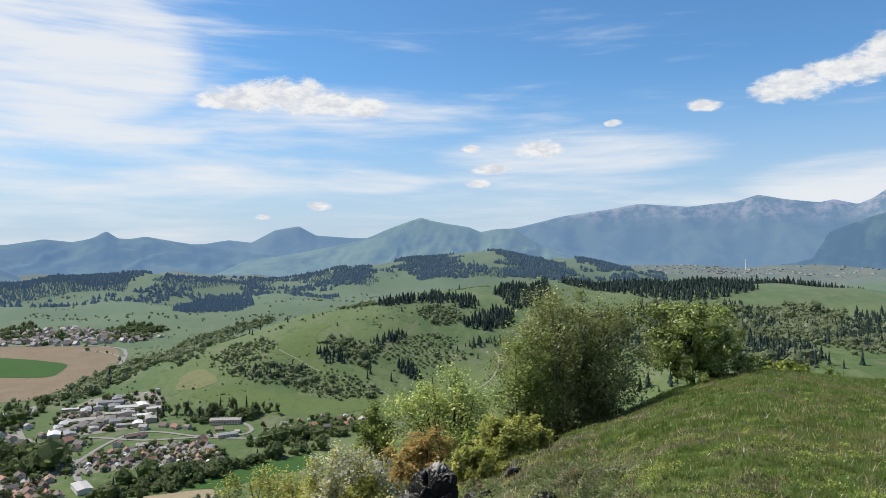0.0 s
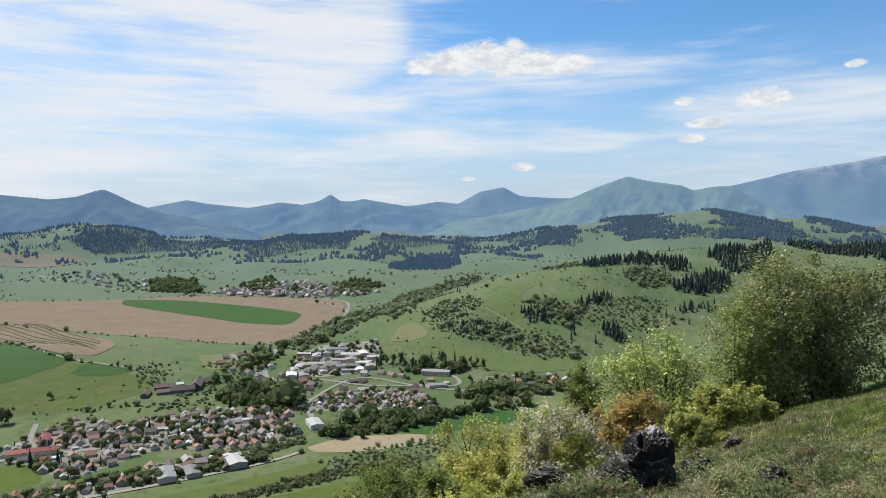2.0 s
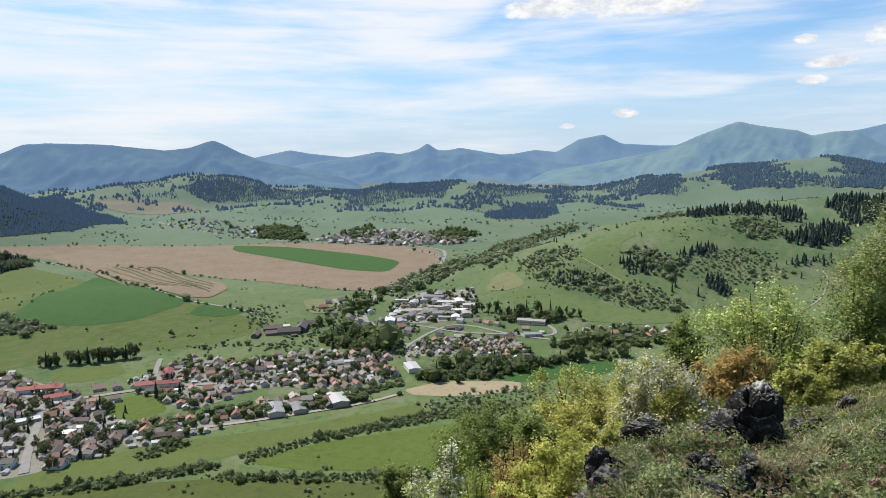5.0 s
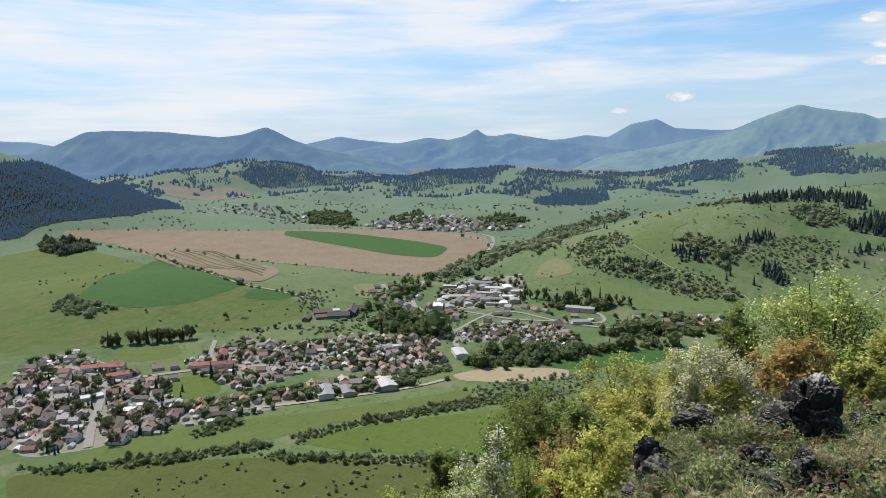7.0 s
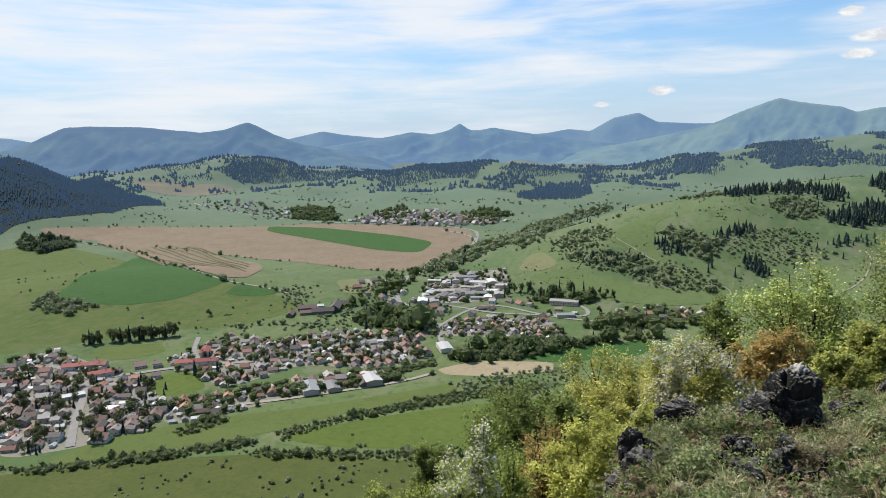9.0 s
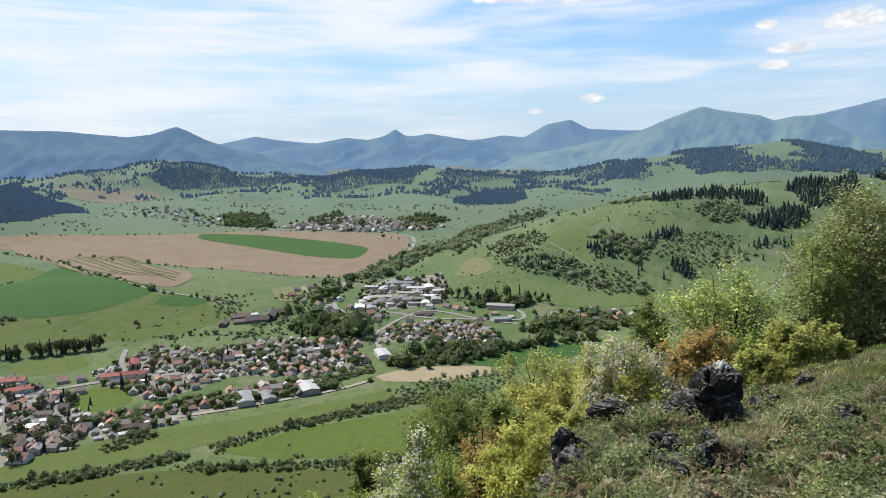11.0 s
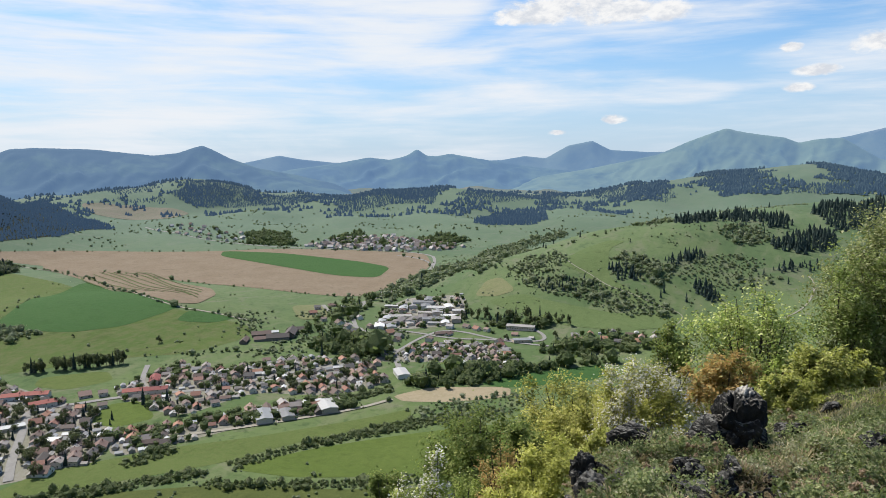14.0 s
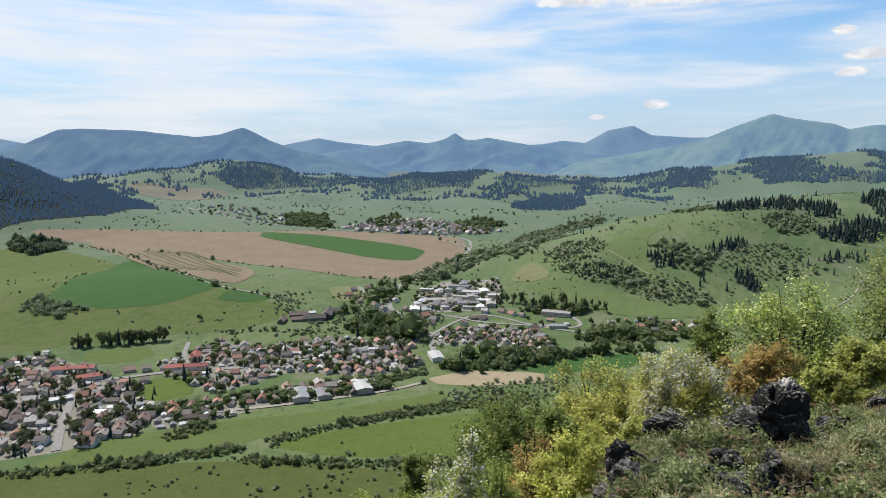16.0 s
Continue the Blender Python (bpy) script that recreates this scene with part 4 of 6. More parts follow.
scatter("spruces", SPRUCE, "dark spruces between meadows on the slope", 700, (-36, -8), (560, 1160), (.36, .5), 190, .35, (7, 16), 307, "spruce")
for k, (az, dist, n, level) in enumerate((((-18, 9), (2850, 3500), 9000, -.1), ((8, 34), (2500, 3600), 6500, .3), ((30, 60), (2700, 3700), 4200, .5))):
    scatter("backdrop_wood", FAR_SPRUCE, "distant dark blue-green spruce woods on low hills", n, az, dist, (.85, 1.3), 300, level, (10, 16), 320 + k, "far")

# ---- the village, its outskirts and the works ----
def part(name, bm, mat, parent, label=""):
    me = bpy.data.meshes.new(name)
    bm.to_mesh(me), bm.free()
    me.materials.append(mat)
    ob = new(name, me)
    ob.parent = parent
    return tagged(ob, label)


def box(bm, x0, y0, z0, x1, y1, z1):
    v = [bm.verts.new(p) for p in ((x0, y0, z0), (x1, y0, z0), (x1, y1, z0), (x0, y1, z0), (x0, y0, z1), (x1, y0, z1), (x1, y1, z1), (x0, y1, z1))]
    for f in ((3, 2, 1, 0), (4, 5, 6, 7), (0, 1, 5, 4), (1, 2, 6, 5), (2, 3, 7, 6), (3, 0, 4, 7)):
        bm.faces.new([v[i] for i in f])
    return bm


def prism(bm, outline, y0, y1):
    """An upright outline in x and z, drawn out along y."""
    a, b = [bm.verts.new((x, y0, z)) for x, z in outline], [bm.verts.new((x, y1, z)) for x, z in outline]
    bm.faces.new(a), bm.faces.new(b[::-1])
    for i in range(len(outline)):
        j = (i + 1) % len(outline)
        bm.faces.new((a[j], a[i], b[i], b[j]))
    bmesh.ops.recalc_face_normals(bm, faces=bm.faces[:])
    return bm


def varied(name, shades, rough=.85, stripe=0.0):
    """One surface in the shades that its owners chose, each object its own."""
    shades = [tuple(.85 * v for v in q) for q in shades]
    m, gr, b = material(name)
    info = gr.node("ShaderNodeObjectInfo")
    ramp = gr.node("ShaderNodeValToRGB")
    ramp.color_ramp.interpolation = "CONSTANT"
    e = ramp.color_ramp.elements
    while len(e) < len(shades):
        e.new(0)
    for i, c in enumerate(shades):
        e[i].position, e[i].color = i / len(shades), (*c, 1)
    gr.links.new(info.outputs["Random"], ramp.inputs[0])
    c = gr.coords("Object")
    col = gr.mix(gr.ramp(gr.noise(c, .6, 5, .65), .4, .7, 0, .4), ramp.outputs[0], gr.mix(.5, ramp.outputs[0], (.1, .09, .08)))
    col = gr.mix(gr.ramp(gr.noise(c, 6, 4, .7), .45, .7, 0, .3), col, gr.mix(.6, col, (.3, .28, .25)))
    gr.put(b, "Base Color", col), gr.put(b, "Roughness", rough), gr.put(b, "Specular IOR Level", .3)
    return m


ROOF = varied("roof_tiles", ((.26, .115, .08), (.13, .085, .07), (.3, .19, .15), (.12, .112, .108), (.3, .285, .275), (.2, .14, .12), (.15, .11, .095), (.22, .1, .075), (.36, .33, .31), (.1, .075, .068), (.085, .078, .076), (.18, .11, .09), (.24, .21, .195), (.34, .17, .11)), .75)
BARN_ROOF = varied("old_barn_roof", ((.12, .085, .07), (.17, .12, .1), (.09, .075, .07), (.2, .13, .11)), .85)
PLANKS = varied("weathered_barn_planks", ((.12, .1, .085), (.16, .13, .105), (.2, .18, .15)), .9)
RED_ROOF = varied("red_tin_roof", ((.3, .06, .05), (.22, .05, .045), (.32, .09, .07)), .8)
PALE_ROOF = varied("sheet_roof", ((.36, .37, .38), (.22, .23, .24), (.62, .62, .61), (.16, .16, .165), (.3, .28, .26), (.14, .12, .11), (.26, .25, .25), (.42, .41, .4)), .5)
PLASTER = varied("plaster", ((.66, .6, .5), (.74, .72, .67), (.58, .48, .38), (.55, .52, .47), (.68, .58, .47), (.42, .36, .3), (.6, .5, .44)), .9)
PANE = surface("dark_window_glass", ((.03, .035, .04), (.04, .045, .05), (.05, .055, .06)), 1.0, .15, 0)
BRICK = surface("chimney_brick", ((.3, .14, .1), (.24, .11, .08), (.36, .2, .15)), 2.0, .9, .2)
DOOR = surface("painted_door", ((.14, .08, .04), (.11, .06, .03), (.18, .1, .06)), 2.0, .6, .1)


def house_kind(w, d, eaves, pitch, windows, roof=None, wall=None, chimney=True, label="", cat="house", plain=False):
    """A house of w by d metres with a gable roof along y; its base at the ground."""
    roof, wall = roof or ROOF, wall or PLASTER
    home = tagged(new(cat), label, cat)
    rise = w / 2 * math.tan(radians(pitch))
    part("wall", prism(bmesh.new(), [(-w / 2, -1.2), (w / 2, -1.2), (w / 2, eaves), (0, eaves + rise), (-w / 2, eaves)], -d / 2, d / 2), wall, home)
    o, k = .55, math.tan(radians(pitch))
    bm = prism(bmesh.new(), [(-w / 2 - o, eaves - o * k + .05), (0, eaves + rise + .05), (w / 2 + o, eaves - o * k + .05), (w / 2 + o, eaves - o * k + .33), (0, eaves + rise + .36), (-w / 2 - o, eaves - o * k + .33)], -d / 2 - .5, d / 2 + .5)
    part("roof", bm, roof, home)
    if chimney:
        part("chimney", box(bmesh.new(), w * .1, d * .18, eaves + rise * .5, w * .1 + .7, d * .18 + .7, eaves + rise + 1.0), BRICK, home)
    if not plain:
        for x, y, z, along in windows:
            if along:
                part("window", box(bmesh.new(), x - .04, y - .6, z, x + .04, y + .6, z + 1.3), PANE, home)
            else:
                part("window", box(bmesh.new(), x - .55, y - .04, z, x + .55, y + .04, z + 1.3), PANE, home)
        part("door", box(bmesh.new(), w / 2 - .03, -.5, 0, w / 2 + .05, .5, 2.05), DOOR, home)
    return home


def usual_windows(w, d, eaves):
    out = [(s * (w / 2 + .02), y * d, 1.0, True) for s in (-1, 1) for y in (-.28, .3)]
    out += [(.2 * w, -d / 2 - .02, 1.0, False)]
    out += [(0, -d / 2 - .02, eaves + .5, False)]
    if eaves > 4.5:
        out += [(s * (w / 2 + .02), .1 * d, 3.6, True) for s in (-1, 1)]
    return out


KINDS = [house_kind(w, d, e, p, usual_windows(w, d, e), label=lab) for w, d, e, p, lab in (
    (8.5, 11, 3.0, 33, "plastered village house with a steep tiled gable roof"), (9.5, 9.5, 4.6, 25, "two-storey plastered house with a low gable roof"),
    (7.5, 13, 2.8, 33, "long narrow plastered cottage with a tiled roof"), (10.5, 12, 3.0, 35, "broad plastered house with a high attic roof"),
    (9.0, 10.5, 4.6, 30, "tall plastered family house with a tiled roof"))]
SHED = house_kind(5.2, 7.5, 2.3, 28, [], PALE_ROOF, chimney=False, label="small grey shed with a sheet roof", cat="shed", plain=True)
BARN = house_kind(8, 20, 2.8, 34, [], BARN_ROOF, PLANKS, chimney=False, label="long wooden barn with a dark tiled roof", cat="barn", plain=True)
HALL = house_kind(17, 34, 5.5, 9, [(s * 8.52, y, 2.2, True) for s in (-1, 1) for y in (-12, -6, 0, 6, 12)], PALE_ROOF, chimney=False, label="low workshop hall with a pale sheet roof", cat="hall")
LONG_RED = house_kind(11, 26, 5.2, 24, usual_windows(11, 26, 5.2), RED_ROOF, label="long building with a red tin roof beside the street")
VILLA = house_kind(12, 34, 4.4, 12, [(s * 6.02, y, 1.5, True) for s in (-1, 1) for y in range(-15, 16, 3)], PALE_ROOF, chimney=False, label="long low pale school building with a row of windows", cat="school")
taken = []


def place(kind, x, y, turn, scale=1.0, group=""):
    z = float(land(x, y))
    ob = copy_thing(kind, Matrix.Translation((x, y, z)) @ pose(0, 0, 0, 0, 0, turn))
    ob.scale = (scale, scale, scale)
    if group:
        tagged(ob, group=group)
    taken.append((x, y))
    return ob


STREETS = np.concatenate([resampled(s, 4.0) for s in (STREET, STREET_B, STREET_C, ROAD_MAIN, ROAD_EAST, ROAD_EAST2, ROAD_VALLEY, RAILWAY, FAR_ROAD, VILLA_DRIVE)])


def clear(x, y, gap_street, gap_house):
    if np.hypot(STREETS[:, 0] - x, STREETS[:, 1] - y).min() < gap_street:
        return False
    if taken and np.hypot(*(np.array(taken) - (x, y)).T).min() < gap_house:
        return False
    return not any(inside(a, np.array([x]), np.array([y]))[0] for a in (PARK_AREA, GREEN_TOWN_AREA, BELT_MID))


def settle(outline, spacing, turn, seed, group, kinds, weights, gap=8.0, sizes=(.62, .9)):
    """Houses over an outline, in rough rows along the streets."""
    rng = random.Random(seed)
    p = np.array(outline, float)
    mid = p.mean(0)
    c, s = math.cos(radians(turn)), math.sin(radians(turn))
    n, made = int(np.ptp(p, axis=0).max() / spacing) + 2, 0
    cells = [(i, j) for i in range(-n, n) for j in range(-n, n)]
    rng.shuffle(cells)
    for i, j in cells:
        u, v = (i + rng.uniform(-.3, .3)) * spacing, (j + rng.uniform(-.3, .3)) * spacing
        x, y = mid[0] + u * c - v * s, mid[1] + u * s + v * c
        if not inside(p, np.array([x]), np.array([y]))[0] or not clear(x, y, 7.0, gap):
            continue
        kind = rng.choices(kinds, weights)[0]
        place(kind, x, y, turn + rng.choice((0, 0, 90)) + rng.gauss(0, 7), rng.uniform(*sizes), group)
        made += 1
        if kinds == [SHED] and made > 45:
            return


TOWN_W = [(-501, 252), (-611, 312), (-660, 371), (-653, 413), (-539, 398), (-465, 385), (-405, 323), (-427, 280), (-455, 246)]
TOWN_M = [(-528, 440), (-530, 524), (-473, 530), (-434, 597), (-357, 610), (-304, 550), (-329, 501), (-404, 482), (-417, 409), (-496, 419)]
TOWN_S = [(-441, 354), (-407, 399), (-374, 446), (-329, 501), (-296, 485), (-352, 419), (-380, 365), (-402, 330)]
TOWN_E = [(-362, 607), (-356, 660), (-310, 710), (-253, 722), (-213, 679), (-216, 633), (-277, 636)]
HAMLET = [(-184, 751), (-180, 786), (-140, 807), (-86, 811), (-83, 782), (-131, 759)]
VILLAGE = [(-1033, 1434), (-1016, 1625), (-926, 1725), (-777, 1634), (-647, 1589), (-650, 1490), (-774, 1440), (-927, 1429)]
VILLAGE_W = [(-1635, 1554), (-1725, 1692), (-1529, 1693), (-1154, 1499), (-1210, 1425), (-1438, 1472)]
INDUSTRY = [(-417, 736), (-469, 836), (-456, 900), (-365, 897), (-334, 831), (-341, 782), (-375, 754)]
BARNS = [(-535, 612), (-527, 678), (-497, 696), (-477, 644)]

# the works' yards
YARD = surface("concrete_yard", ((.27, .255, .23), (.17, .17, .12), (.34, .32, .29)), .05, .9, .2)
field("yard", INDUSTRY, YARD, .2, "grey concrete and gravel yards between the workshop halls", 10)
DIRT = surface("village_yard_ground", ((.23, .215, .175), (.18, .18, .12), (.3, .285, .25)), .09, .95, .3)
for outline in (TOWN_W, TOWN_M, TOWN_S, TOWN_E):
    field("village_ground", outline, DIRT, .08, "trodden yards, gravel and garden grass between village houses", 12)
# single large buildings first
place(VILLA, -248, 790, -84)
for x, y, turn in ((-498, 437, 42), (-484, 447, 38), (-509, 470, -48), (-585, 385, 40), (-572, 396, 35), (-545, 382, 60)):
    place(LONG_RED, x, y, turn - 90, .8, "red-roofed buildings")
for x, y, turn, sc in ((-352, 432, -46, .75), (-338, 444, -44, .6), (-318, 472, -44, .8), (-302, 578, -50, .7), (-232, 742, 30, .6), (-470, 331, 20, .5), (-520, 338, 60, .5)):
    place(HALL, x, y, turn - 90, sc, "pale-roofed halls")
settle(INDUSTRY, 16, 22, 5, "works halls", [HALL, SHED, KINDS[1], BARN], [6, 4, 2, 2], 12.5, (.5, .85))
settle(BARNS, 18, -55, 6, "barns at the village edge", [BARN, SHED], [5, 1], 13, (.9, 1.5))
mixed = KINDS + [SHED, BARN]
settle(TOWN_W, 11.8, 38, 7, "village houses", mixed, [4, 3, 3, 3, 3, 4, 1])
settle(TOWN_M, 11.8, 44, 8, "village houses", mixed, [4, 3, 3, 3, 3, 4, 1])
settle(TOWN_S, 11.6, 44, 9, "village houses", mixed, [4, 2, 3, 3, 2, 5, 1])
settle(TOWN_E, 14, 30, 10, "village houses", mixed, [4, 2, 3, 3, 2, 3, 1])
for i, outline in enumerate((TOWN_W, TOWN_M, TOWN_S, TOWN_E)):
    settle(outline, 8.5, (38, 44, 44, 30)[i], 60 + i, "garden sheds", [SHED], [1], 6.6)
settle(HAMLET, 14, 10, 11, "hamlet houses", mixed, [4, 2, 3, 3, 2, 3, 1])

ra = random.Random(14)
for line in (ROAD_EAST, ROAD_EAST2, ROAD_MAIN, STREET):
    # houses and outbuildings strung along the roads
    way_points = resampled(line, 13.0)
    for (x0, y0), (x1, y1) in zip(way_points, way_points[1:]):
        for side in (-1, 1):
            dx_, dy_ = (x1 - x0) / 13, (y1 - y0) / 13
            off = ra.uniform(10, 24) * side
            x, y = x0 - dy_ * off, y0 + dx_ * off
            if ra.random() < .62 and clear(x, y, 8.5, 9.5) and not inside(INDUSTRY, np.array([x]), np.array([y]))[0]:
                place(ra.choices(mixed, [4, 3, 3, 3, 3, 4, 1])[0], x, y, math.degrees(math.atan2(y1 - y0, x1 - x0)) + ra.choice((0, 90)) + ra.gauss(0, 5), ra.uniform(.7, .95), "roadside houses")


def far_houses(outline, spacing, seed, label):
    """Houses of a village too far off to tell apart: walls in one mesh, roofs in another."""
    rng = np.random.RandomState(seed)
    x, y = fill(outline, spacing, rng, .2)
    size = np.stack([rng.uniform(8, 14, len(x)), rng.uniform(8, 11, len(x)), rng.uniform(3.5, 5.5, len(x))], -1)
    wall_v = np.array([(-.5, -.5, 0), (.5, -.5, 0), (.5, .5, 0), (-.5, .5, 0), (-.5, -.5, 1), (.5, -.5, 1), (.5, .5, 1), (-.5, .5, 1), (-.5, 0, 1.85), (.5, 0, 1.85)])
    wall_f = np.array([(0, 1, 5), (0, 5, 4), (2, 3, 7), (2, 7, 6), (1, 2, 6), (1, 6, 5), (3, 0, 4), (3, 4, 7), (5, 6, 9), (4, 8, 7)])
    roof_v = np.array([(-.56, -.6, .86), (.56, -.6, .86), (.56, 0, 1.92), (-.56, 0, 1.92), (.56, .6, .86), (-.56, .6, .86)])
    roof_f = np.array([(0, 1, 2), (0, 2, 3), (3, 2, 4), (3, 4, 5)])
    keep = rng.get_state()
    for name, bv, bf, mat in (("far_house_walls", wall_v, wall_f, FAR_PLASTER), ("far_house_roofs", roof_v, roof_f, FAR_ROOF)):
        rng.set_state(keep)
        v, f = many(bv, bf, grounded(x, y), size, rng)
        tagged(new(name, soup(name, v, f, mat)), label, "houses", kind="stuff")


FAR_PLASTER = surface("far_plaster", ((.62, .58, .52), (.72, .7, .66), (.5, .44, .38)), .05, .9, 0, island=.6)
FAR_ROOF = surface("far_roofs", ((.26, .14, .11), (.2, .13, .11), (.42, .4, .38)), .05, .85, 0, island=1.0)
belt(VILLAGE, 34, 9, LEAFY, "leafy trees between the houses of a far village", 221, "tree_belt", .1)
belt(VILLAGE_W, 40, 8, LEAFY, "leafy trees round the sheds of a far village", 222, "tree_belt", .1)
far_houses(VILLAGE, 21, 12, "red and grey roofed houses of a far village")
far_houses(VILLAGE_W, 52, 13, "pale houses and sheds of a far village")
for kind in KINDS + [SHED, BARN, HALL, LONG_RED, VILLA]:
    for o in [*kind.children_recursive, kind]:
        bpy.data.objects.remove(o)

# far town on the plain: pale blocks too small to tell apart, and one tall chimney
rng = np.random.RandomState(77)
n = 420
b, r = np.radians(rng.uniform(-33, -13, n)), rng.uniform(3750, 4420, n)
keep = rng.uniform(0, 1, n) < np.exp(-((np.degrees(b) + 20) / 6) ** 2) + .12
b, r = b[keep], r[keep]
x, y = -np.sin(b) * r, np.cos(b) * r
CUBE = np.array([(i, j, k) for k in (0, 1) for j in (-.5, .5) for i in (-.5, .5)], float)
CUBE_F = np.array([(0, 1, 5), (0, 5, 4), (1, 3, 7), (1, 7, 5), (3, 2, 6), (3, 6, 7), (2, 0, 4), (2, 4, 6), (4, 5, 7), (4, 7, 6)])
v, f = many(CUBE, CUBE_F, grounded(x, y, 1), np.stack([rng.uniform(7, 30, len(x)), rng.uniform(7, 14, len(x)), rng.uniform(2.5, 6, len(x))], -1), rng)
FARWALL = surface("far_town_walls", ((.4, .4, .4), (.3, .29, .29), (.52, .52, .52)), .02, .9, 0)
tagged(new("far_town", soup("far_town", v, f, FARWALL)), "pale blocks of a distant town on the plain", "town", kind="stuff")
CHIMNEY_PAINT = surface("pale_concrete", ((.8, .8, .78), (.72, .72, .7), (.85, .85, .83)), .05, .9, 0)
bm = bmesh.new()
bmesh.ops.create_cone(bm, cap_ends=True, segments=14, radius1=4.5, radius2=3, depth=62)
me = bpy.data.meshes.new("factory_chimney")
bm.to_mesh(me), bm.free()
me.materials.append(CHIMNEY_PAINT)
tall = tagged(new("factory_chimney", me), "tall pale factory chimney in the distant town", "chimney")
cb = radians(-23.7)
tall.location = (-math.sin(cb) * 4200, math.cos(cb) * 4200, float(land(-math.sin(cb) * 4200, math.cos(cb) * 4200)) + 30)

# ---- trees of the village ----
WOODBARK = surface("grey_bark", ((.13, .105, .08), (.09, .075, .06), (.18, .15, .12)), 3.0, .9, .5)
FOLIAGE = leaf_material("village_foliage", (.075, .1, .045), (.105, .135, .06), (.16, .19, .09), through_light=.12)
NEEDLES = SPRUCE


def leaves_round(centres, radii, count, size, rng):
    """Small leaf clumps over the outside of a few round lumps."""
    which = rng.randint(0, len(centres), count)
    d = rng.normal(0, 1, (count, 3))
    d /= np.linalg.norm(d, axis=1)[:, None]
    at = centres[which] + d * radii[which][:, None] * rng.uniform(.55, 1.05, count)[:, None]
    nrm = d + rng.normal(0, .55, (count, 3))
    nrm /= np.linalg.norm(nrm, axis=1)[:, None]
    a = np.cross(nrm, rng.normal(0, 1, (count, 3)))
    a /= np.linalg.norm(a, axis=1)[:, None] + 1e-9
    b = np.cross(nrm, a)
    s = size * rng.uniform(.6, 1.3, count)[:, None]
    v = np.stack([at - a * s * .5, at - b * s * .32, at + a * s * .5, at + b * s * .32], 1).reshape(-1, 3)
    k = np.arange(count)[:, None] * 4
    return v, np.concatenate([k + (0, 1, 2), k + (0, 2, 3)])


def village_tree(height, seed, label):
    rng = np.random.RandomState(seed)
    root = tagged(new("tree"), label, "tree")
    bm = bmesh.new()
    bmesh.ops.create_cone(bm, cap_ends=True, segments=7, radius1=height * .028, radius2=height * .012, depth=height * .55, matrix=Matrix.Translation((0, 0, height * .25)))
    part("trunk", bm, WOODBARK, root)
    n = 9
    c = rng.normal(0, .16, (n, 3)) * height + (0, 0, height * .62)
    c[:, 2] = np.clip(c[:, 2], height * .26, height * .85)
    v, f = leaves_round(c, rng.uniform(.15, .24, n) * height, 420, height * .13, rng)
    ob = new("crown", soup("crown", v, f, FOLIAGE))
    ob.parent = root
    return root


def village_spruce(height, seed):
    rng = np.random.RandomState(seed)
    root = tagged(new("spruce"), "dark green spruce tree among the houses", "tree")
    bm = bmesh.new()
    bmesh.ops.create_cone(bm, cap_ends=True, segments=6, radius1=height * .02, radius2=height * .008, depth=height * .4, matrix=Matrix.Translation((0, 0, height * .18)))
    part("trunk", bm, WOODBARK, root)
    v, f = spruce_form(8, 12)
    v = v * (height * .38, height * .38, height) * (1 + rng.normal(0, .06, (len(v), 1)))
    ob = new("crown", soup("crown", v, f, NEEDLES))
    ob.parent = root
    return root


TREES = [village_tree(9, 1, "round leafy tree in fresh spring green"), village_tree(7, 2, "small leafy garden tree in spring green"), village_tree(11, 3, "tall broad leafy tree in spring green"), village_spruce(11, 4), village_spruce(8, 5)]


def plant(kind, x, y, scale, turn, group):
    ob = copy_thing(kind, Matrix.Translation((x, y, float(land(x, y)) - .1)) @ pose(0, 0, 0, 0, 0, turn))
    ob.scale = (scale, scale, scale)
    return tagged(ob, group=group)


rt = random.Random(21)
planted, others = [], []
for outline, count in ((TOWN_W, 210), (TOWN_M, 270), (TOWN_S, 170), (TOWN_E, 130), (HAMLET, 30), (INDUSTRY, 90)):
    p = np.array(outline)
    got = 0
    for _ in range(count * 12):
        x, y = rt.uniform(p[:, 0].min() - 10, p[:, 0].max() + 10), rt.uniform(p[:, 1].min() - 10, p[:, 1].max() + 10)
        if got >= count or not inside(p, np.array([x]), np.array([y]))[0]:
            continue
        if np.hypot(STREETS[:, 0] - x, STREETS[:, 1] - y).min() < 4 or np.hypot(*(np.array(taken) - (x, y)).T).min() < 4.0:
            continue
        got += 1
        if math.hypot(x, y) < 690 and len(planted) < 250:
            planted.append(plant(rt.choices(TREES, [5, 6, 3, 2, 3])[0], x, y, rt.uniform(.55, 1.05), rt.uniform(0, 360), "village trees"))
        else:
            others.append((x, y))
others = np.array(others)
rng = np.random.RandomState(31)
h = rng.uniform(4, 9, len(others))
v, f = many(*LEAFY_FORMS[0], grounded(others[:, 0], others[:, 1]), np.stack([h * .9, h * .9, h], -1), rng)
tagged(new("garden_trees", soup("garden_trees", v, f, LEAFY)), "leafy garden trees between far houses", "trees", kind="stuff")
for k in range(34):
    # the row of tall trees at the edge of the pasture
    u = k / 33
    x, y = -643 + 58 * u + rt.uniform(-3, 3), 436 + 64 * u + rt.uniform(-3, 3)
    if k not in (7, 8, 9):
        ob = plant(TREES[rt.choice((0, 2, 3))], x, y, rt.uniform(.85, 1.25), rt.uniform(0, 360), "row of tall trees")
        ob.scale.z *= 1.3
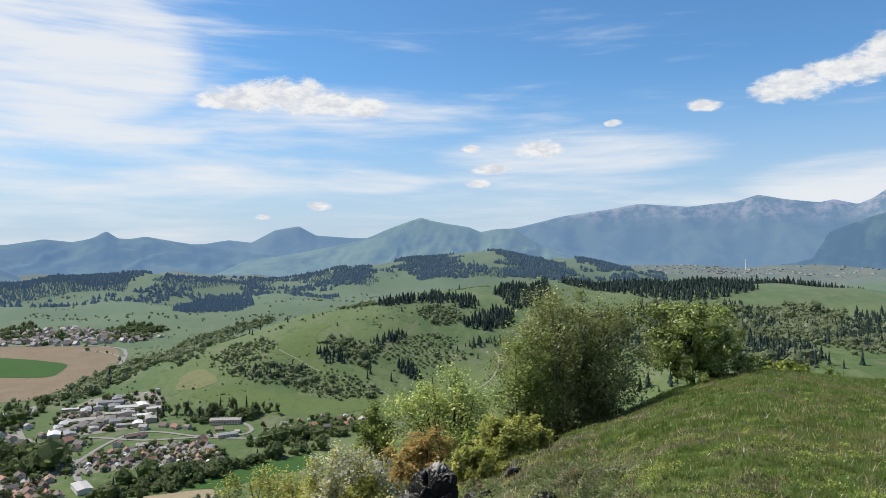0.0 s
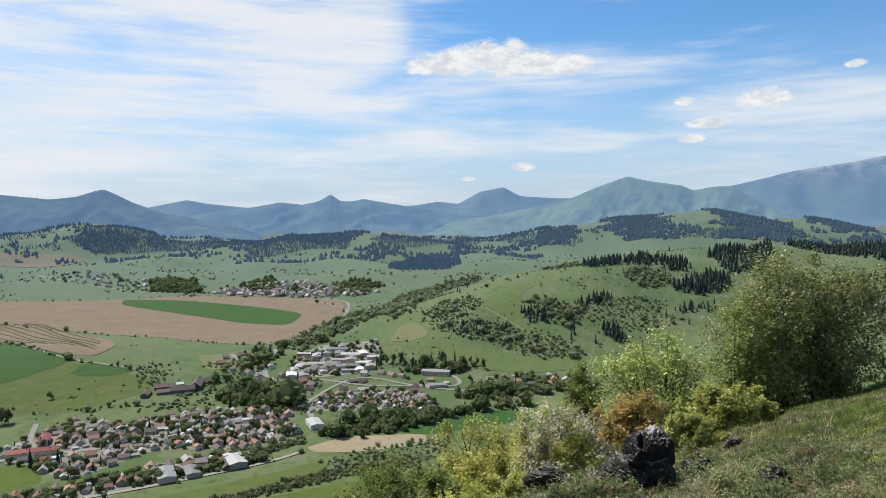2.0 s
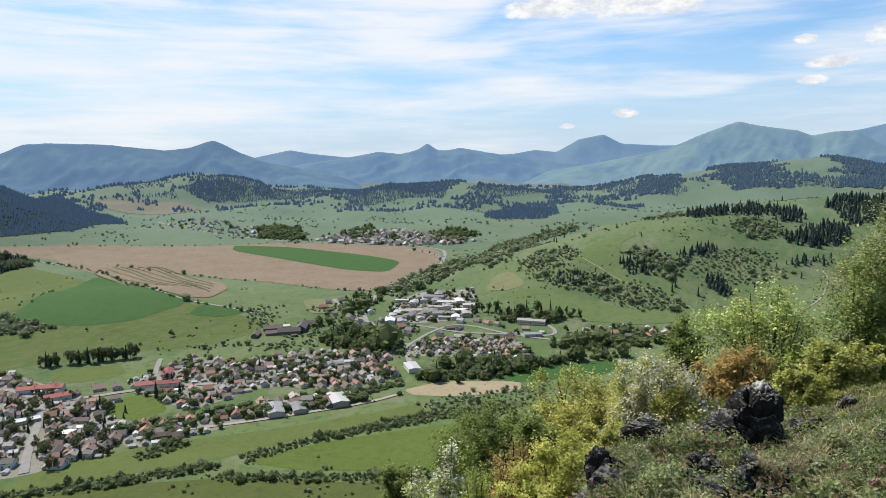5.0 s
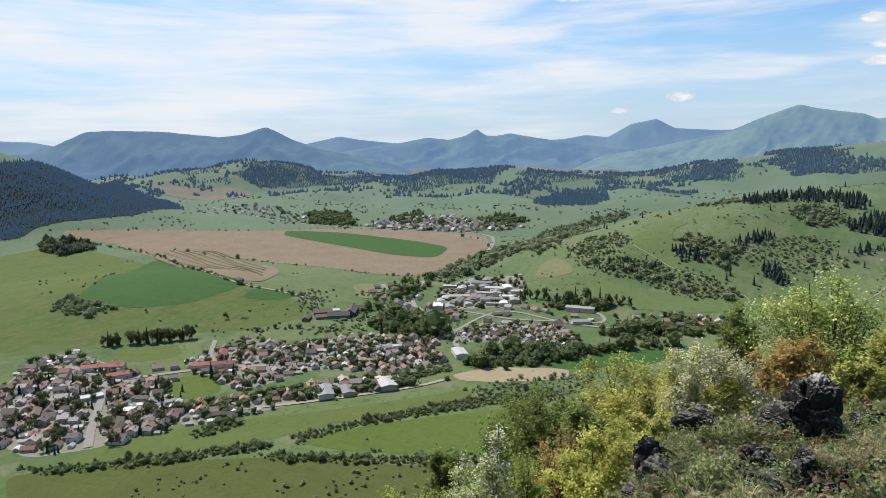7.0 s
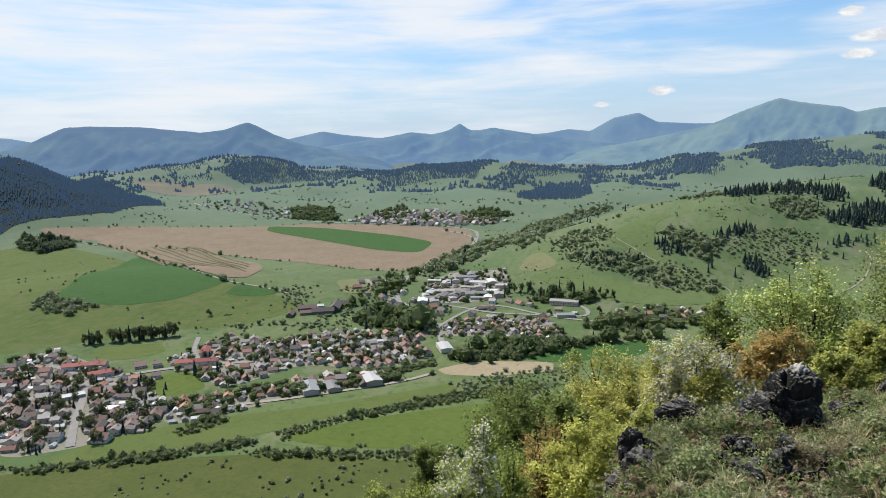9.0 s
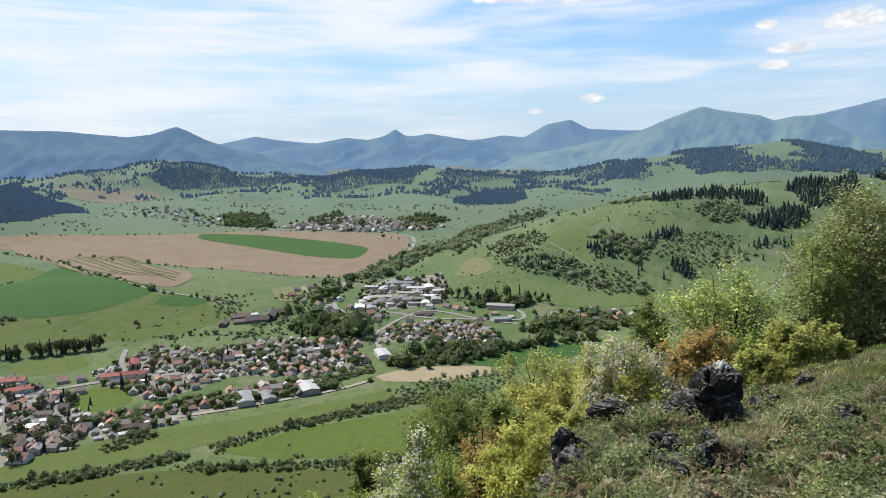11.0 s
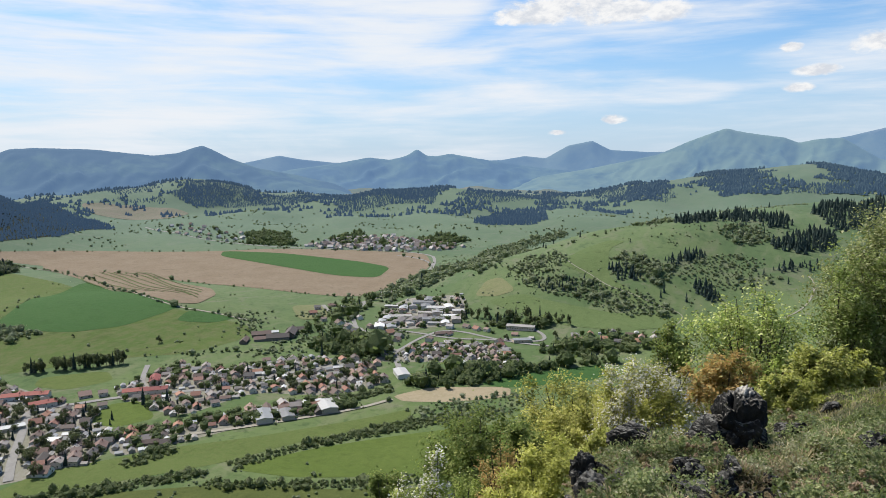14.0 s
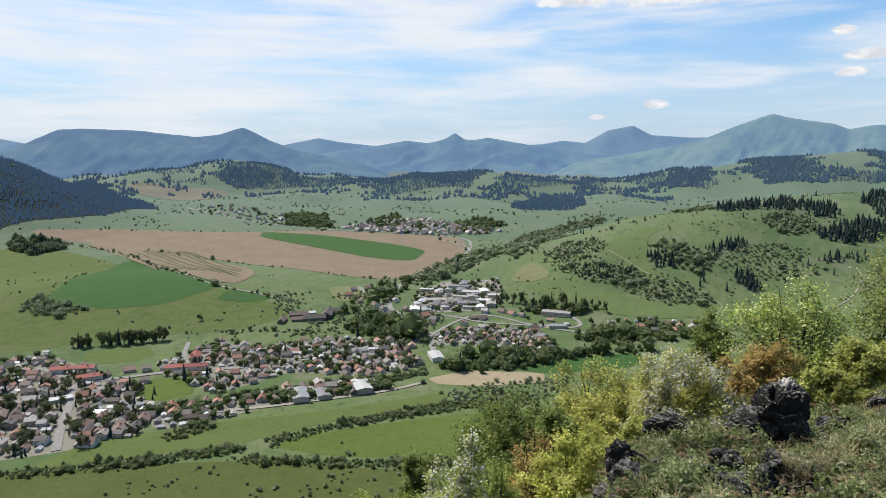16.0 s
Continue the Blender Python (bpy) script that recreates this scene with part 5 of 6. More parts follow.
for k in range(26):
    # slender trees in thin leaf round the school
    x, y = -330 + 5.2 * k + rt.uniform(-5, 5), 812 + .35 * k + rt.uniform(-14, 10)
    if np.hypot(*(np.array(taken) - (x, y)).T).min() > 9:
        ob = plant(TREES[rt.choice((0, 1, 1, 2, 3))], x, y, rt.uniform(1.0, 1.4), rt.uniform(0, 360), "slender trees round the school")
        ob.scale = (ob.scale.x * .75, ob.scale.y * .75, ob.scale.z * 1.25)
for x, y, sc in ((-607, 570, 1.0), (-693, 528, .5), (-330, 815, 1.2), (-282, 800, 1.5), (-275, 806, 1.3), (-290, 797, 1.2), (-228, 800, 1.1), (-200, 770, 1.0), (-250, 742, .9), (-415, 610, 1.2), (-440, 520, 1.2), (-470, 420, 1.3), (-455, 432, 1.2)):
    plant(TREES[3 if sc > 1.1 else 0], x, y, sc, rt.uniform(0, 360), "single trees in the valley")
for kind in TREES:
    for o in [*kind.children_recursive, kind]:
        bpy.data.objects.remove(o)

# ---- the hilltop: rocks, grass, shrubs and trees ----
def spot(b, r):
    b = radians(b)
    return -math.sin(b) * r, math.cos(b) * r


def rock_material(name, dark, mid, pale, scale=3.0, crust=0.0):
    m, gr, b = material(name)
    c = gr.coords("Object")
    col = gr.mix(gr.ramp(gr.noise(c, scale, 6, .65, .4), .35, .65), dark, mid)
    lichen = gr.math("MULTIPLY", gr.ramp(gr.noise(c, scale * 4, 6, .7, .5), .63, .73), gr.ramp(gr.noise(c, scale * .8, 3), .46, .66))
    col = gr.mix(lichen, col, pale)
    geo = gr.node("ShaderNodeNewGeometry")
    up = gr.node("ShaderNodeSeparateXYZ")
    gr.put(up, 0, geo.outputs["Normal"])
    # upward faces get a paler tone, broken by noise
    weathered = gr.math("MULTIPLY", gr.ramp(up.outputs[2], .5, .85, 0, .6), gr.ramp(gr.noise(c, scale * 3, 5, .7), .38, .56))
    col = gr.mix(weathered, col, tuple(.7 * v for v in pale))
    if crust:
        # a pale lichen crust on the very top
        at_ = gr.node("ShaderNodeSeparateXYZ")
        gr.put(at_, 0, c)
        grown_ = gr.ramp(gr.math("ADD", at_.outputs[2], gr.math("MULTIPLY", gr.noise(c, scale * 2, 5, .7), .3)), crust, crust + .08)
        col = gr.mix(gr.math("MULTIPLY", grown_, gr.ramp(gr.noise(c, scale * 5, 5, .7), .3, .5, .35, 1)), col, pale)
    moss = gr.ramp(gr.noise(c, scale * 1.7, 5, .6), .6, .72, 0, .6)
    col = gr.mix(moss, col, (.07, .075, .03))
    gr.put(b, "Base Color", col), gr.put(b, "Roughness", .92), gr.put(b, "Specular IOR Level", .2)
    n = gr.node("ShaderNodeBump")
    gr.put(n, "Strength", .9), gr.put(n, "Distance", .05)
    gr.put(n, "Height", gr.math("ADD", gr.noise(c, scale * 5, 8, .7), gr.math("MULTIPLY", gr.noise(c, scale * 1.5, 5), 2.0)))
    gr.links.new(n.outputs[0], b.inputs["Normal"])
    return m


STONE = rock_material("weathered_limestone", (.012, .012, .011), (.04, .038, .035), (.33, .315, .28))

CRUSTED = rock_material("lichen_crusted_limestone", (.011, .011, .01), (.034, .032, .03), (.42, .39, .34), crust=.66)


def rock(label, b, r, size, seed, sink=.25, turn=0.0, lean=(0, 0), fine=5, planes=16, faces=(), mat=None):
    """A broken, angular block with pitted faces."""
    rng = np.random.RandomState(seed)
    bm = bmesh.new()
    bmesh.ops.create_icosphere(bm, subdivisions=fine, radius=1)
    nrm = rng.normal(0, 1, (planes, 3))
    nrm /= np.linalg.norm(nrm, axis=1)[:, None]
    far = rng.uniform(.62, 1.0, planes)
    if faces:
        # the main faces are given: direction and distance from the middle
        own = np.array([f[:3] for f in faces], float)
        own /= np.linalg.norm(own, axis=1)[:, None]
        nrm, far = np.concatenate([own, nrm]), np.concatenate([[f[3] for f in faces], far + .28])
    for v in bm.verts:
        d = np.array(v.co)
        k = min(float(h / max(d @ n, .12)) for n, h in zip(nrm, far))
        k = min(k, 1.25)
        p = Vector(d * k)
        k += (.11 if faces else .06) * noise.noise(p * 2.2 + Vector((seed, 0, 0))) + .06 * abs(noise.noise(p * 5 + Vector((0, seed, 0)))) + .05 * noise.noise(p * 12) + .02 * noise.noise(p * 25) - .05 * max(0, noise.noise(p * 8)) ** .5
        k -= .2 * max(0, 1 - 3.2 * abs(noise.noise(p * 1.6 + Vector((seed * 3, 2, 1))))) ** 2 + .16 * max(0, .3 - noise.voronoi(p * 2.6)[0][0])
        v.co = Vector(d * k)
    me = bpy.data.meshes.new("rock")
    bm.to_mesh(me), bm.free()
    me.materials.append(mat or STONE)
    me.transform(pose(0, 0, 0, *lean, turn) @ Matrix.Diagonal((*[s / 2 for s in size], 1)))
    x, y = spot(b, r)
    ob = tagged(new("rock", me), label, "rock")
    ob.location = (x, y, float(land(x, y)) + size[2] * (.5 - sink))
    return ob


BLOCK = [(.1, -.3, 1, .78), (-.5, -.35, .9, .7), (-.85, -.25, .45, .62), (1, -.1, .14, .74), (.1, -1, .1, .62), (0, 1, .2, .7), (-.5, -.9, .1, .72), (.7, -.7, .2, .8), (.6, .1, .8, .86), (-.3, .2, 1, .78)]
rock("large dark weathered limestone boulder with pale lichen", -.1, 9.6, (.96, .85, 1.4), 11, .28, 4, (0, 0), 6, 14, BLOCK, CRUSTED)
rock("low grey limestone slab leaning on the boulder", 2.3, 9.35, (.5, .5, .55), 12, .22, 40, (0, 25))
rock("dark limestone ledge sunk in the grass", 7.4, 9.0, (.66, .45, .52), 13, .38, 5)
rock("jagged dark limestone outcrop above the shrubs", 11.8, 7.15, (.36, .36, .7), 14, .25, 30)
rock("small dark limestone outcrop in the turf", 10.4, 7.2, (.26, .26, .42), 15, .3, 60)
# a rock added where the turf shows only a black hole
rock("dark rock filling in for a black hole in the turf", 3.6, 6.95, (.3, .26, .42), 16, .34, 15)
rock("dark rock edge under overhanging turf", 8.6, 6.9, (.34, .3, .3), 21, .4, 75)
rock("flat grey stone half buried in the turf", -3.8, 11.0, (.6, .4, .4), 17, .36, 10)
rock("small dark stone in the grass", -6.3, 15.2, (.4, .32, .26), 18, .42, 50)
rock("brown weathered stone in bare soil", -9.4, 9.7, (.5, .35, .28), 19, .46, 80)
rock("low dark rock at the edge of the slope", 2.7, 6.3, (.5, .36, .34), 20, .4, 20)
rl = random.Random(17)
for k in range(16):
    # the broken edge of the brow: low dark rocks under overhanging turf
    b = 12.5 - 1.05 * k + rl.uniform(-.5, .5)
    r = 6.5 + .5 * math.sin(k * 1.7) + rl.uniform(-.25, .25)
    w = rl.uniform(.2, .46)
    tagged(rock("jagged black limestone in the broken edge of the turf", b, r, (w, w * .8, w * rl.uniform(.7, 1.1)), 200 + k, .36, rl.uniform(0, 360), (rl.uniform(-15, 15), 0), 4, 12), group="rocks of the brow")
rr = random.Random(5)
for k in range(46):
    b, r = rr.choice(((rr.gauss(3.5, 2.5), rr.gauss(7.0, .7)), (rr.gauss(10, 2), rr.gauss(7.2, .6)), (rr.gauss(0, 2.5), rr.gauss(6.2, .6)), (rr.gauss(-7, 3), rr.gauss(8.5, 1.5))))
    s = rr.uniform(.06, .17)
    tagged(rock("small broken limestone piece in the turf", b, max(r, 5.2), (s * rr.uniform(.8, 1.5), s, s * .8), 40 + k, .3, rr.uniform(0, 360), (0, 0), 3, 10), group="loose stones")

# ---- trees and shrubs that can be seen leaf by leaf ----
BARK = surface("dark_twig_bark", ((.075, .066, .055), (.055, .048, .04), (.11, .1, .085)), 8.0, .9, .5)
BIRCHBARK = surface("birch_bark", ((.62, .6, .56), (.5, .48, .44), (.1, .09, .08)), 3.0, .8, .3, stretch=(1, 1, 3))
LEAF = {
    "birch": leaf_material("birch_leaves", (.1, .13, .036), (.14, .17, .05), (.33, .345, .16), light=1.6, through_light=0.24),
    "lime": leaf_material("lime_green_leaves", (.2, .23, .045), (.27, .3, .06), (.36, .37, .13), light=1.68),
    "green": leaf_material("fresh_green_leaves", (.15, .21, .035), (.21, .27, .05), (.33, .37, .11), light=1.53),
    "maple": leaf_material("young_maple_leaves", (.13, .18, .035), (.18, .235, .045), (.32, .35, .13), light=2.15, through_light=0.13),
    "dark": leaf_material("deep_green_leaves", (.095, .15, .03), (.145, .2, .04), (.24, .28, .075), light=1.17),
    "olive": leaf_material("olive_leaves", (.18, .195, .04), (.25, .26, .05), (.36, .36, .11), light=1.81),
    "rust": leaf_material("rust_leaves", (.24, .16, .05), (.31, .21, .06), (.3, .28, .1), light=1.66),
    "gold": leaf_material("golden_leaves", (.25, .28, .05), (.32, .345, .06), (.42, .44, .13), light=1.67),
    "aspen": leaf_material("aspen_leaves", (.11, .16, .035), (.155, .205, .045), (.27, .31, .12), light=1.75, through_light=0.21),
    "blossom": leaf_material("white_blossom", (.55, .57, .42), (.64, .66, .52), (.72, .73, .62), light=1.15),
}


def tube(path, r0, r1, sides=5):
    """A tapering stem along a path: vertices and triangles."""
    p = np.asarray(path)
    d = np.gradient(p, axis=0)
    d /= np.linalg.norm(d, axis=1)[:, None] + 1e-9
    a = np.cross(d, (.3, .9, .1))
    a /= np.linalg.norm(a, axis=1)[:, None] + 1e-9
    b = np.cross(d, a)
    t = np.linspace(0, 6.283, sides, endpoint=False)
    r = np.linspace(r0, r1, len(p))[:, None, None]
    v = p[:, None] + r * (np.cos(t)[None, :, None] * a[:, None] + np.sin(t)[None, :, None] * b[:, None])
    q = grid_faces(len(p), sides, True)
    return v.reshape(-1, 3), np.concatenate([q[:, [0, 1, 2]], q[:, [0, 2, 3]]])


def leaves_at(at, out, size, rng, droop=.2):
    n = len(at)
    nrm = out + rng.normal(0, .7, (n, 3)) + (0, 0, .6)
    nrm /= np.linalg.norm(nrm, axis=1)[:, None] + 1e-9
    a = np.cross(nrm, rng.normal(0, 1, (n, 3)))
    a /= np.linalg.norm(a, axis=1)[:, None] + 1e-9
    a[:, 2] -= droop
    b = np.cross(nrm, a)
    s = size * rng.uniform(.6, 1.35, n)[:, None]
    v = np.stack([at - a * s * .5, at - b * s * .34 + nrm * s * .08, at + a * s * .55, at + b * s * .34 + nrm * s * .08], 1).reshape(-1, 3)
    k = np.arange(n)[:, None] * 4
    return v, np.concatenate([k + (0, 1, 2), k + (0, 2, 3)])


def bezier(a, b, c, n):
    t = np.linspace(0, 1, n)[:, None]
    return (1 - t) ** 2 * a + 2 * t * (1 - t) * b + t * t * c


def shrub(name, label, height, width, leaf, count, size, seed, stems=5, tips=70, base=.12, thick=.012, bark=None, blossom=0, lift=.58, category="bush", low=.1, boxy=False):
    """A many-stemmed shrub or tree: stems, branches out to tips spread through an uneven crown, and leaves along the branches."""
    rng = np.random.RandomState(seed)
    tips = int(tips * 1.5)
    if category != "plant":
        count, size = int(count * 1.5), size * .84
    root = tagged(new(name), label, category)
    bark = bark or BARK
    phase = rng.uniform(0, 6.283, 4)
    tops, wood = [], []
    for s in range(stems):
        a = 6.283 * s / stems + rng.uniform(-.5, .5)
        foot = np.array([math.cos(a), math.sin(a), 0]) * base * width * rng.uniform(.2, 1)
        reach = rng.uniform(.12, .34) * width if stems > 1 else .04 * width
        top = np.array([math.cos(a) * reach, math.sin(a) * reach, height * rng.uniform(.78, .96)])
        bend = foot * .4 + top * .6 - np.array([math.cos(a), math.sin(a), 0]) * reach * .45
        path = bezier(foot, bend, top, 12) + np.cumsum(rng.normal(0, .006 * width, (12, 3)), 0)
        tops.append(path)
        ob = new("stem", soup("stem", *tube(path, thick * height, thick * height * .15, 5), bark, True))
        ob.parent = root
    # tips of the branches
    d = rng.normal(0, 1, (tips, 3))
    d /= np.linalg.norm(d, axis=1)[:, None]
    if boxy:
        # a broad crown, as wide above as below
        d /= (np.abs(d) ** 5).sum(1)[:, None] ** .2
    ang, up = np.arctan2(d[:, 1], d[:, 0]), d[:, 2]
    lump = 1 + .16 * np.sin(3 * ang + phase[0] + 2 * up) + .12 * np.sin(5 * ang + phase[1] - 3 * up) + .1 * np.sin(7 * up + phase[2])
    rad = rng.uniform(.12, 1, tips) ** .5 * lump
    tip = d * rad[:, None] * (width / 2, width / 2, height * (1 - lift)) + (0, 0, height * lift)
    tip[:, 2] = np.clip(tip[:, 2], height * low, height * rng.uniform(.86, 1, tips))
    leafs, outs = [], []
    per = max(1, count // tips)
    for q in tip:
        k = int(np.argmin([np.hypot(*(p[6, :2] - q[:2])) for p in tops]))
        path = tops[k]
        z = max(.12 * height, q[2] - rng.uniform(.18, .4) * height)
        j = int(np.clip(np.searchsorted(path[:, 2], z), 1, 10))
        start = path[j]
        mid = start * .45 + q * .55 + (0, 0, .06 * height * rng.uniform(-.3, 1))
        line = bezier(start, mid, q, 4)
        wood.append(tube(line, thick * height * .22, thick * height * .05, 3))
        t = rng.uniform(.35, 1.1, per) ** .3
        c = np.stack([np.interp(t, np.linspace(0, 1, 4), line[:, i]) for i in range(3)], -1)
        puff_size = rng.uniform(.01, .024) * (width + height)
        c = c + rng.normal(0, 1, (per, 3)) * puff_size * (.45 + .55 * t[:, None])
        leafs.append(c)
        outs.append(np.repeat((q - (0, 0, height * .4))[None] / (np.linalg.norm(q - (0, 0, height * .4)) + 1e-6), per, 0))
    v, f, n = [], [], 0
    for pv, pf in wood:
        v.append(pv), f.append(pf + n)
        n += len(pv)
    ob = tagged(new("twig_mass", soup("twig_mass", np.concatenate(v), np.concatenate(f), BARK, True)), kind="stuff")
    ob.parent = root
    at, outs = np.concatenate(leafs), np.concatenate(outs)
    at[:, 2] = np.maximum(at[:, 2], .03)
    white = rng.uniform(0, 1, len(at)) < blossom
    if blossom:
        cluster = np.sin(at[:, 0] * 5 + phase[3]) + np.sin(at[:, 1] * 6) + np.sin(at[:, 2] * 5.3)
        white = white & (cluster > -1.1)
        v, f = leaves_at(at[white], outs[white], size * .95, rng)
        ob = tagged(new("blossom", soup("blossom", v, f, LEAF["blossom"])), "white spring blossom")
        ob.parent = root
    v, f = leaves_at(at[~white], outs[~white], size, rng)
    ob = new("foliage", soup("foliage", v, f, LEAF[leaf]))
    ob.parent = root
    return root


def stand(ob, b, r, turn=0.0):
    x, y = spot(b, r)
    ob.matrix_basis = Matrix.Translation((x, y, float(land(x, y)) - .06)) @ pose(0, 0, 0, 0, 0, turn) @ Matrix.Diagonal((*ob.scale, 1))
    return ob


def reach(b, r, top):
    """Height of a plant at that place whose top stands at the given angle from the eye."""
    x, y = spot(b, r)
    return EYE + r * math.tan(radians(top)) - float(land(x, y))


def grown(name, label, b, r, top, wide, leaf, count, size, seed, **more):
    """A plant by its bearing, distance, the angle of its top and its width in degrees."""
    ob = shrub(name, label, reach(b, r, top), 2 * r * math.tan(radians(wide / 2)), leaf, count, size, seed, **more)
    return stand(ob, b, r, seed * 37 % 360)


grown("birch", "many-stemmed birch with pale bark and young olive leaves", -10.7, 36, -3.0, 10.4, "birch", 48000, .155, 1, stems=9, tips=330, base=.32, thick=.0085, bark=BIRCHBARK, lift=.5, category="tree", low=.05, boxy=True)
grown("aspen", "leafy young tree with yellowish-green leaves beside the birch", -7.0, 33, -5.8, 4.6, "aspen", 17000, .14, 2, stems=3, tips=120, base=.2, thick=.004, lift=.5, category="tree", low=.04, boxy=True)
grown("hawthorn", "single leafy hawthorn with fresh green leaves", -20.3, 40, -4.0, 7.2, "aspen", 15000, .18, 3, stems=3, tips=120, base=.06, thick=.016, blossom=.04, lift=.58, boxy=True, category="tree", low=.16)
grown("maple", "young maple with several dark stems and bright leaves", -.9, 25, -8.7, 8.6, "maple", 10500, 0.12, 4, stems=8, tips=110, base=.12, thick=.011, lift=.72, category="tree", low=.45)
grown("hawthorn", "white-flowering hawthorn bush on the slope", 6.5, 14.2, -15.5, 9.2, "olive", 31537, 0.058, 5, stems=6, tips=150, blossom=.52, lift=.6)
grown("shrub", "rust-coloured shrub with young orange leaves", 1.2, 19, -14.0, 6.0, "rust", 12723, 0.106, 6, tips=90, lift=.62)
grown("shrub", "rust-tinged shrub under the maple", -3.6, 25, -13.6, 4.0, "rust", 7830, 0.121, 7, tips=60)
grown("shrub", "bright yellow-green shrub behind the boulder", -3.3, 16, -15.2, 4.6, "lime", 18448, 0.066, 8, tips=90, lift=.62)
grown("shrub", "tall yellow-green shrub on the brow", -5.4, 21.5, -12.6, 5.0, "lime", 14681, 0.114, 9, tips=100, lift=.6)
grown("shrub", "yellow-green shrub at the foot of the birch", -7.6, 26, -12.6, 4.2, "lime", 9787, 0.130, 10, tips=70)
grown("shrub", "dark green leafy shrub between slope and maple", 5.2, 27, -12.1, 4.6, "dark", 10766, 0.138, 11, tips=80)
grown("shrub", "olive shrub in thin young leaf", 13.4, 21, -17.2, 11.5, "olive", 23489, 0.101, 12, tips=100, lift=.62)
grown("shrub", "dense dark green shrub on the steep slope", 20.6, 17.5, -19.2, 10.5, "dark", 29753, 0.097, 13, tips=120, lift=.6)
grown("shrub", "dark green shrub reaching up the slope", 17.4, 15.5, -20.0, 5.4, "dark", 17225, 0.089, 14, tips=80)
grown("shrub", "broad olive shrub below the flowering hawthorn", 9.8, 17.5, -18.2, 7.5, "olive", 19000, 0.09, 26, tips=90, lift=.6)
grown("shrub", "golden-yellow shrub in front of the rocks", 14.8, 11.2, -22.3, 10, "gold", 24125, 0.054, 15, tips=110, lift=.62)
grown("shrub", "rust and gold shrub on the slope", 18.8, 12.4, -21.9, 4.4, "rust", 9082, 0.054, 16, tips=60)
grown("shrub", "yellow-green shrub below the outcrop", 10.2, 12.8, -20.6, 5.4, "lime", 14759, 0.058, 17, tips=80)
grown("blackthorn", "slender white-flowering twigs standing above the slope", 24.7, 9.0, -20.8, 2.6, "green", 1761, 0.059, 18, stems=2, tips=16, blossom=.5, thick=.004, lift=.6)
grown("blackthorn", "white-flowering low blackthorn on the slope", 27.5, 10.5, -25.2, 7.0, "green", 14191, 0.048, 19, tips=80, blossom=.35)
grown("shrub", "leafy green shrub at the edge of the steep slope", 22.6, 10.5, -24.0, 6.0, "green", 14759, 0.050, 20, tips=80)
grown("shrub", "green shrub low on the slope", 32.5, 13.5, -27.0, 6.0, "green", 10785, 0.061, 21, tips=60)
grown("shrub", "green shrub among others on the slope", 29.0, 19, -24.0, 4.0, "dark", 10022, 0.097, 22, tips=50)
grown("shrub", "low green juniper-like bush on the meadow's brow", -26.4, 46, -8.1, 3.6, "green", 5089, 0.179, 23, tips=60, stems=6)
grown("shrub", "dark bush below the meadow's brow", -29.6, 62, -8.1, 2.6, "dark", 4698, 0.244, 24, tips=50)
grown("shrub", "rusty low shrub beside the hawthorn", -22.3, 40, -9.4, 2.6, "rust", 2740, 0.145, 25, tips=40)
# undergrowth on the slope between them
UNDER = [shrub("shrub", lab, 2.6, 2.4, leaf, 2300, .14, 70 + i, tips=30, stems=3) for i, (leaf, lab) in enumerate((("dark", "dark green undergrowth shrub on the steep slope"), ("olive", "olive undergrowth shrub on the steep slope"), ("green", "green undergrowth shrub on the steep slope"), ("lime", "yellow-green undergrowth shrub on the slope")))]
ru = random.Random(8)
for k in range(95):
    b = ru.uniform(-13, 40)
    near = np.interp(b, BRINK[:, 0], BRINK[:, 1])
    r = near + 4.5 + ru.uniform(0, 1) ** 1.3 * 46
    if -14 < b < -5 and r < 36:
        continue
    x, y = spot(b, r)
    s = ru.uniform(.55, 1.15)
    top = math.degrees(math.atan((float(land(x, y)) + 2.6 * s - EYE) / r))
    if top > np.interp(b, [-13, -6, 0, 6, 12, 18, 26, 32, 40], [-15, -15, -17.5, -18.5, -20.5, -22, -27.5, -30.5, -31]):
        continue
    ob = copy_thing(ru.choice(UNDER), Matrix.Translation((x, y, float(land(x, y)) - .1)) @ pose(0, 0, 0, 0, 0, ru.uniform(0, 360)))
    ob.scale = (s, s, s)
    tagged(ob, group="undergrowth")
for kind in UNDER:
    for o in [*kind.children_recursive, kind]:
        bpy.data.objects.remove(o)
scatter("slope_scrub", SCRUB, "thicket of leafy scrub on the steep hillside", 1500, (-6, 23), (70, 360), (.9, 1.4), 60, -.6, (1.6, 3.4), 330)

# low cushions of herbs and dwarf shrubs on the stony brow
LEAF["grey"] = leaf_material("grey_green_herb_leaves", (.11, .125, .06), (.155, .165, .085), (.25, .25, .15), light=2.1)
LEAF["moss"] = leaf_material("dwarf_shrub_leaves", (.065, .092, .034), (.1, .128, .045), (.18, .2, .085), light=2.0)
LEAF["brown"] = leaf_material("withered_herb_leaves", (.12, .085, .05), (.17, .125, .075), (.26, .21, .13), light=1.9)
CUSHIONS = [shrub("cushion_plant", lab, .26, .52, leaf, 560, .028, 140 + i, stems=2, tips=9, thick=.01, lift=.45, category="plant") for i, (leaf, lab) in enumerate((
    ("grey", "low grey-green cushion of herbs between stones"), ("brown", "withered brown tuft of last year's herbs"), ("moss", "small dark green dwarf shrub in the turf")))]
rc = random.Random(12)
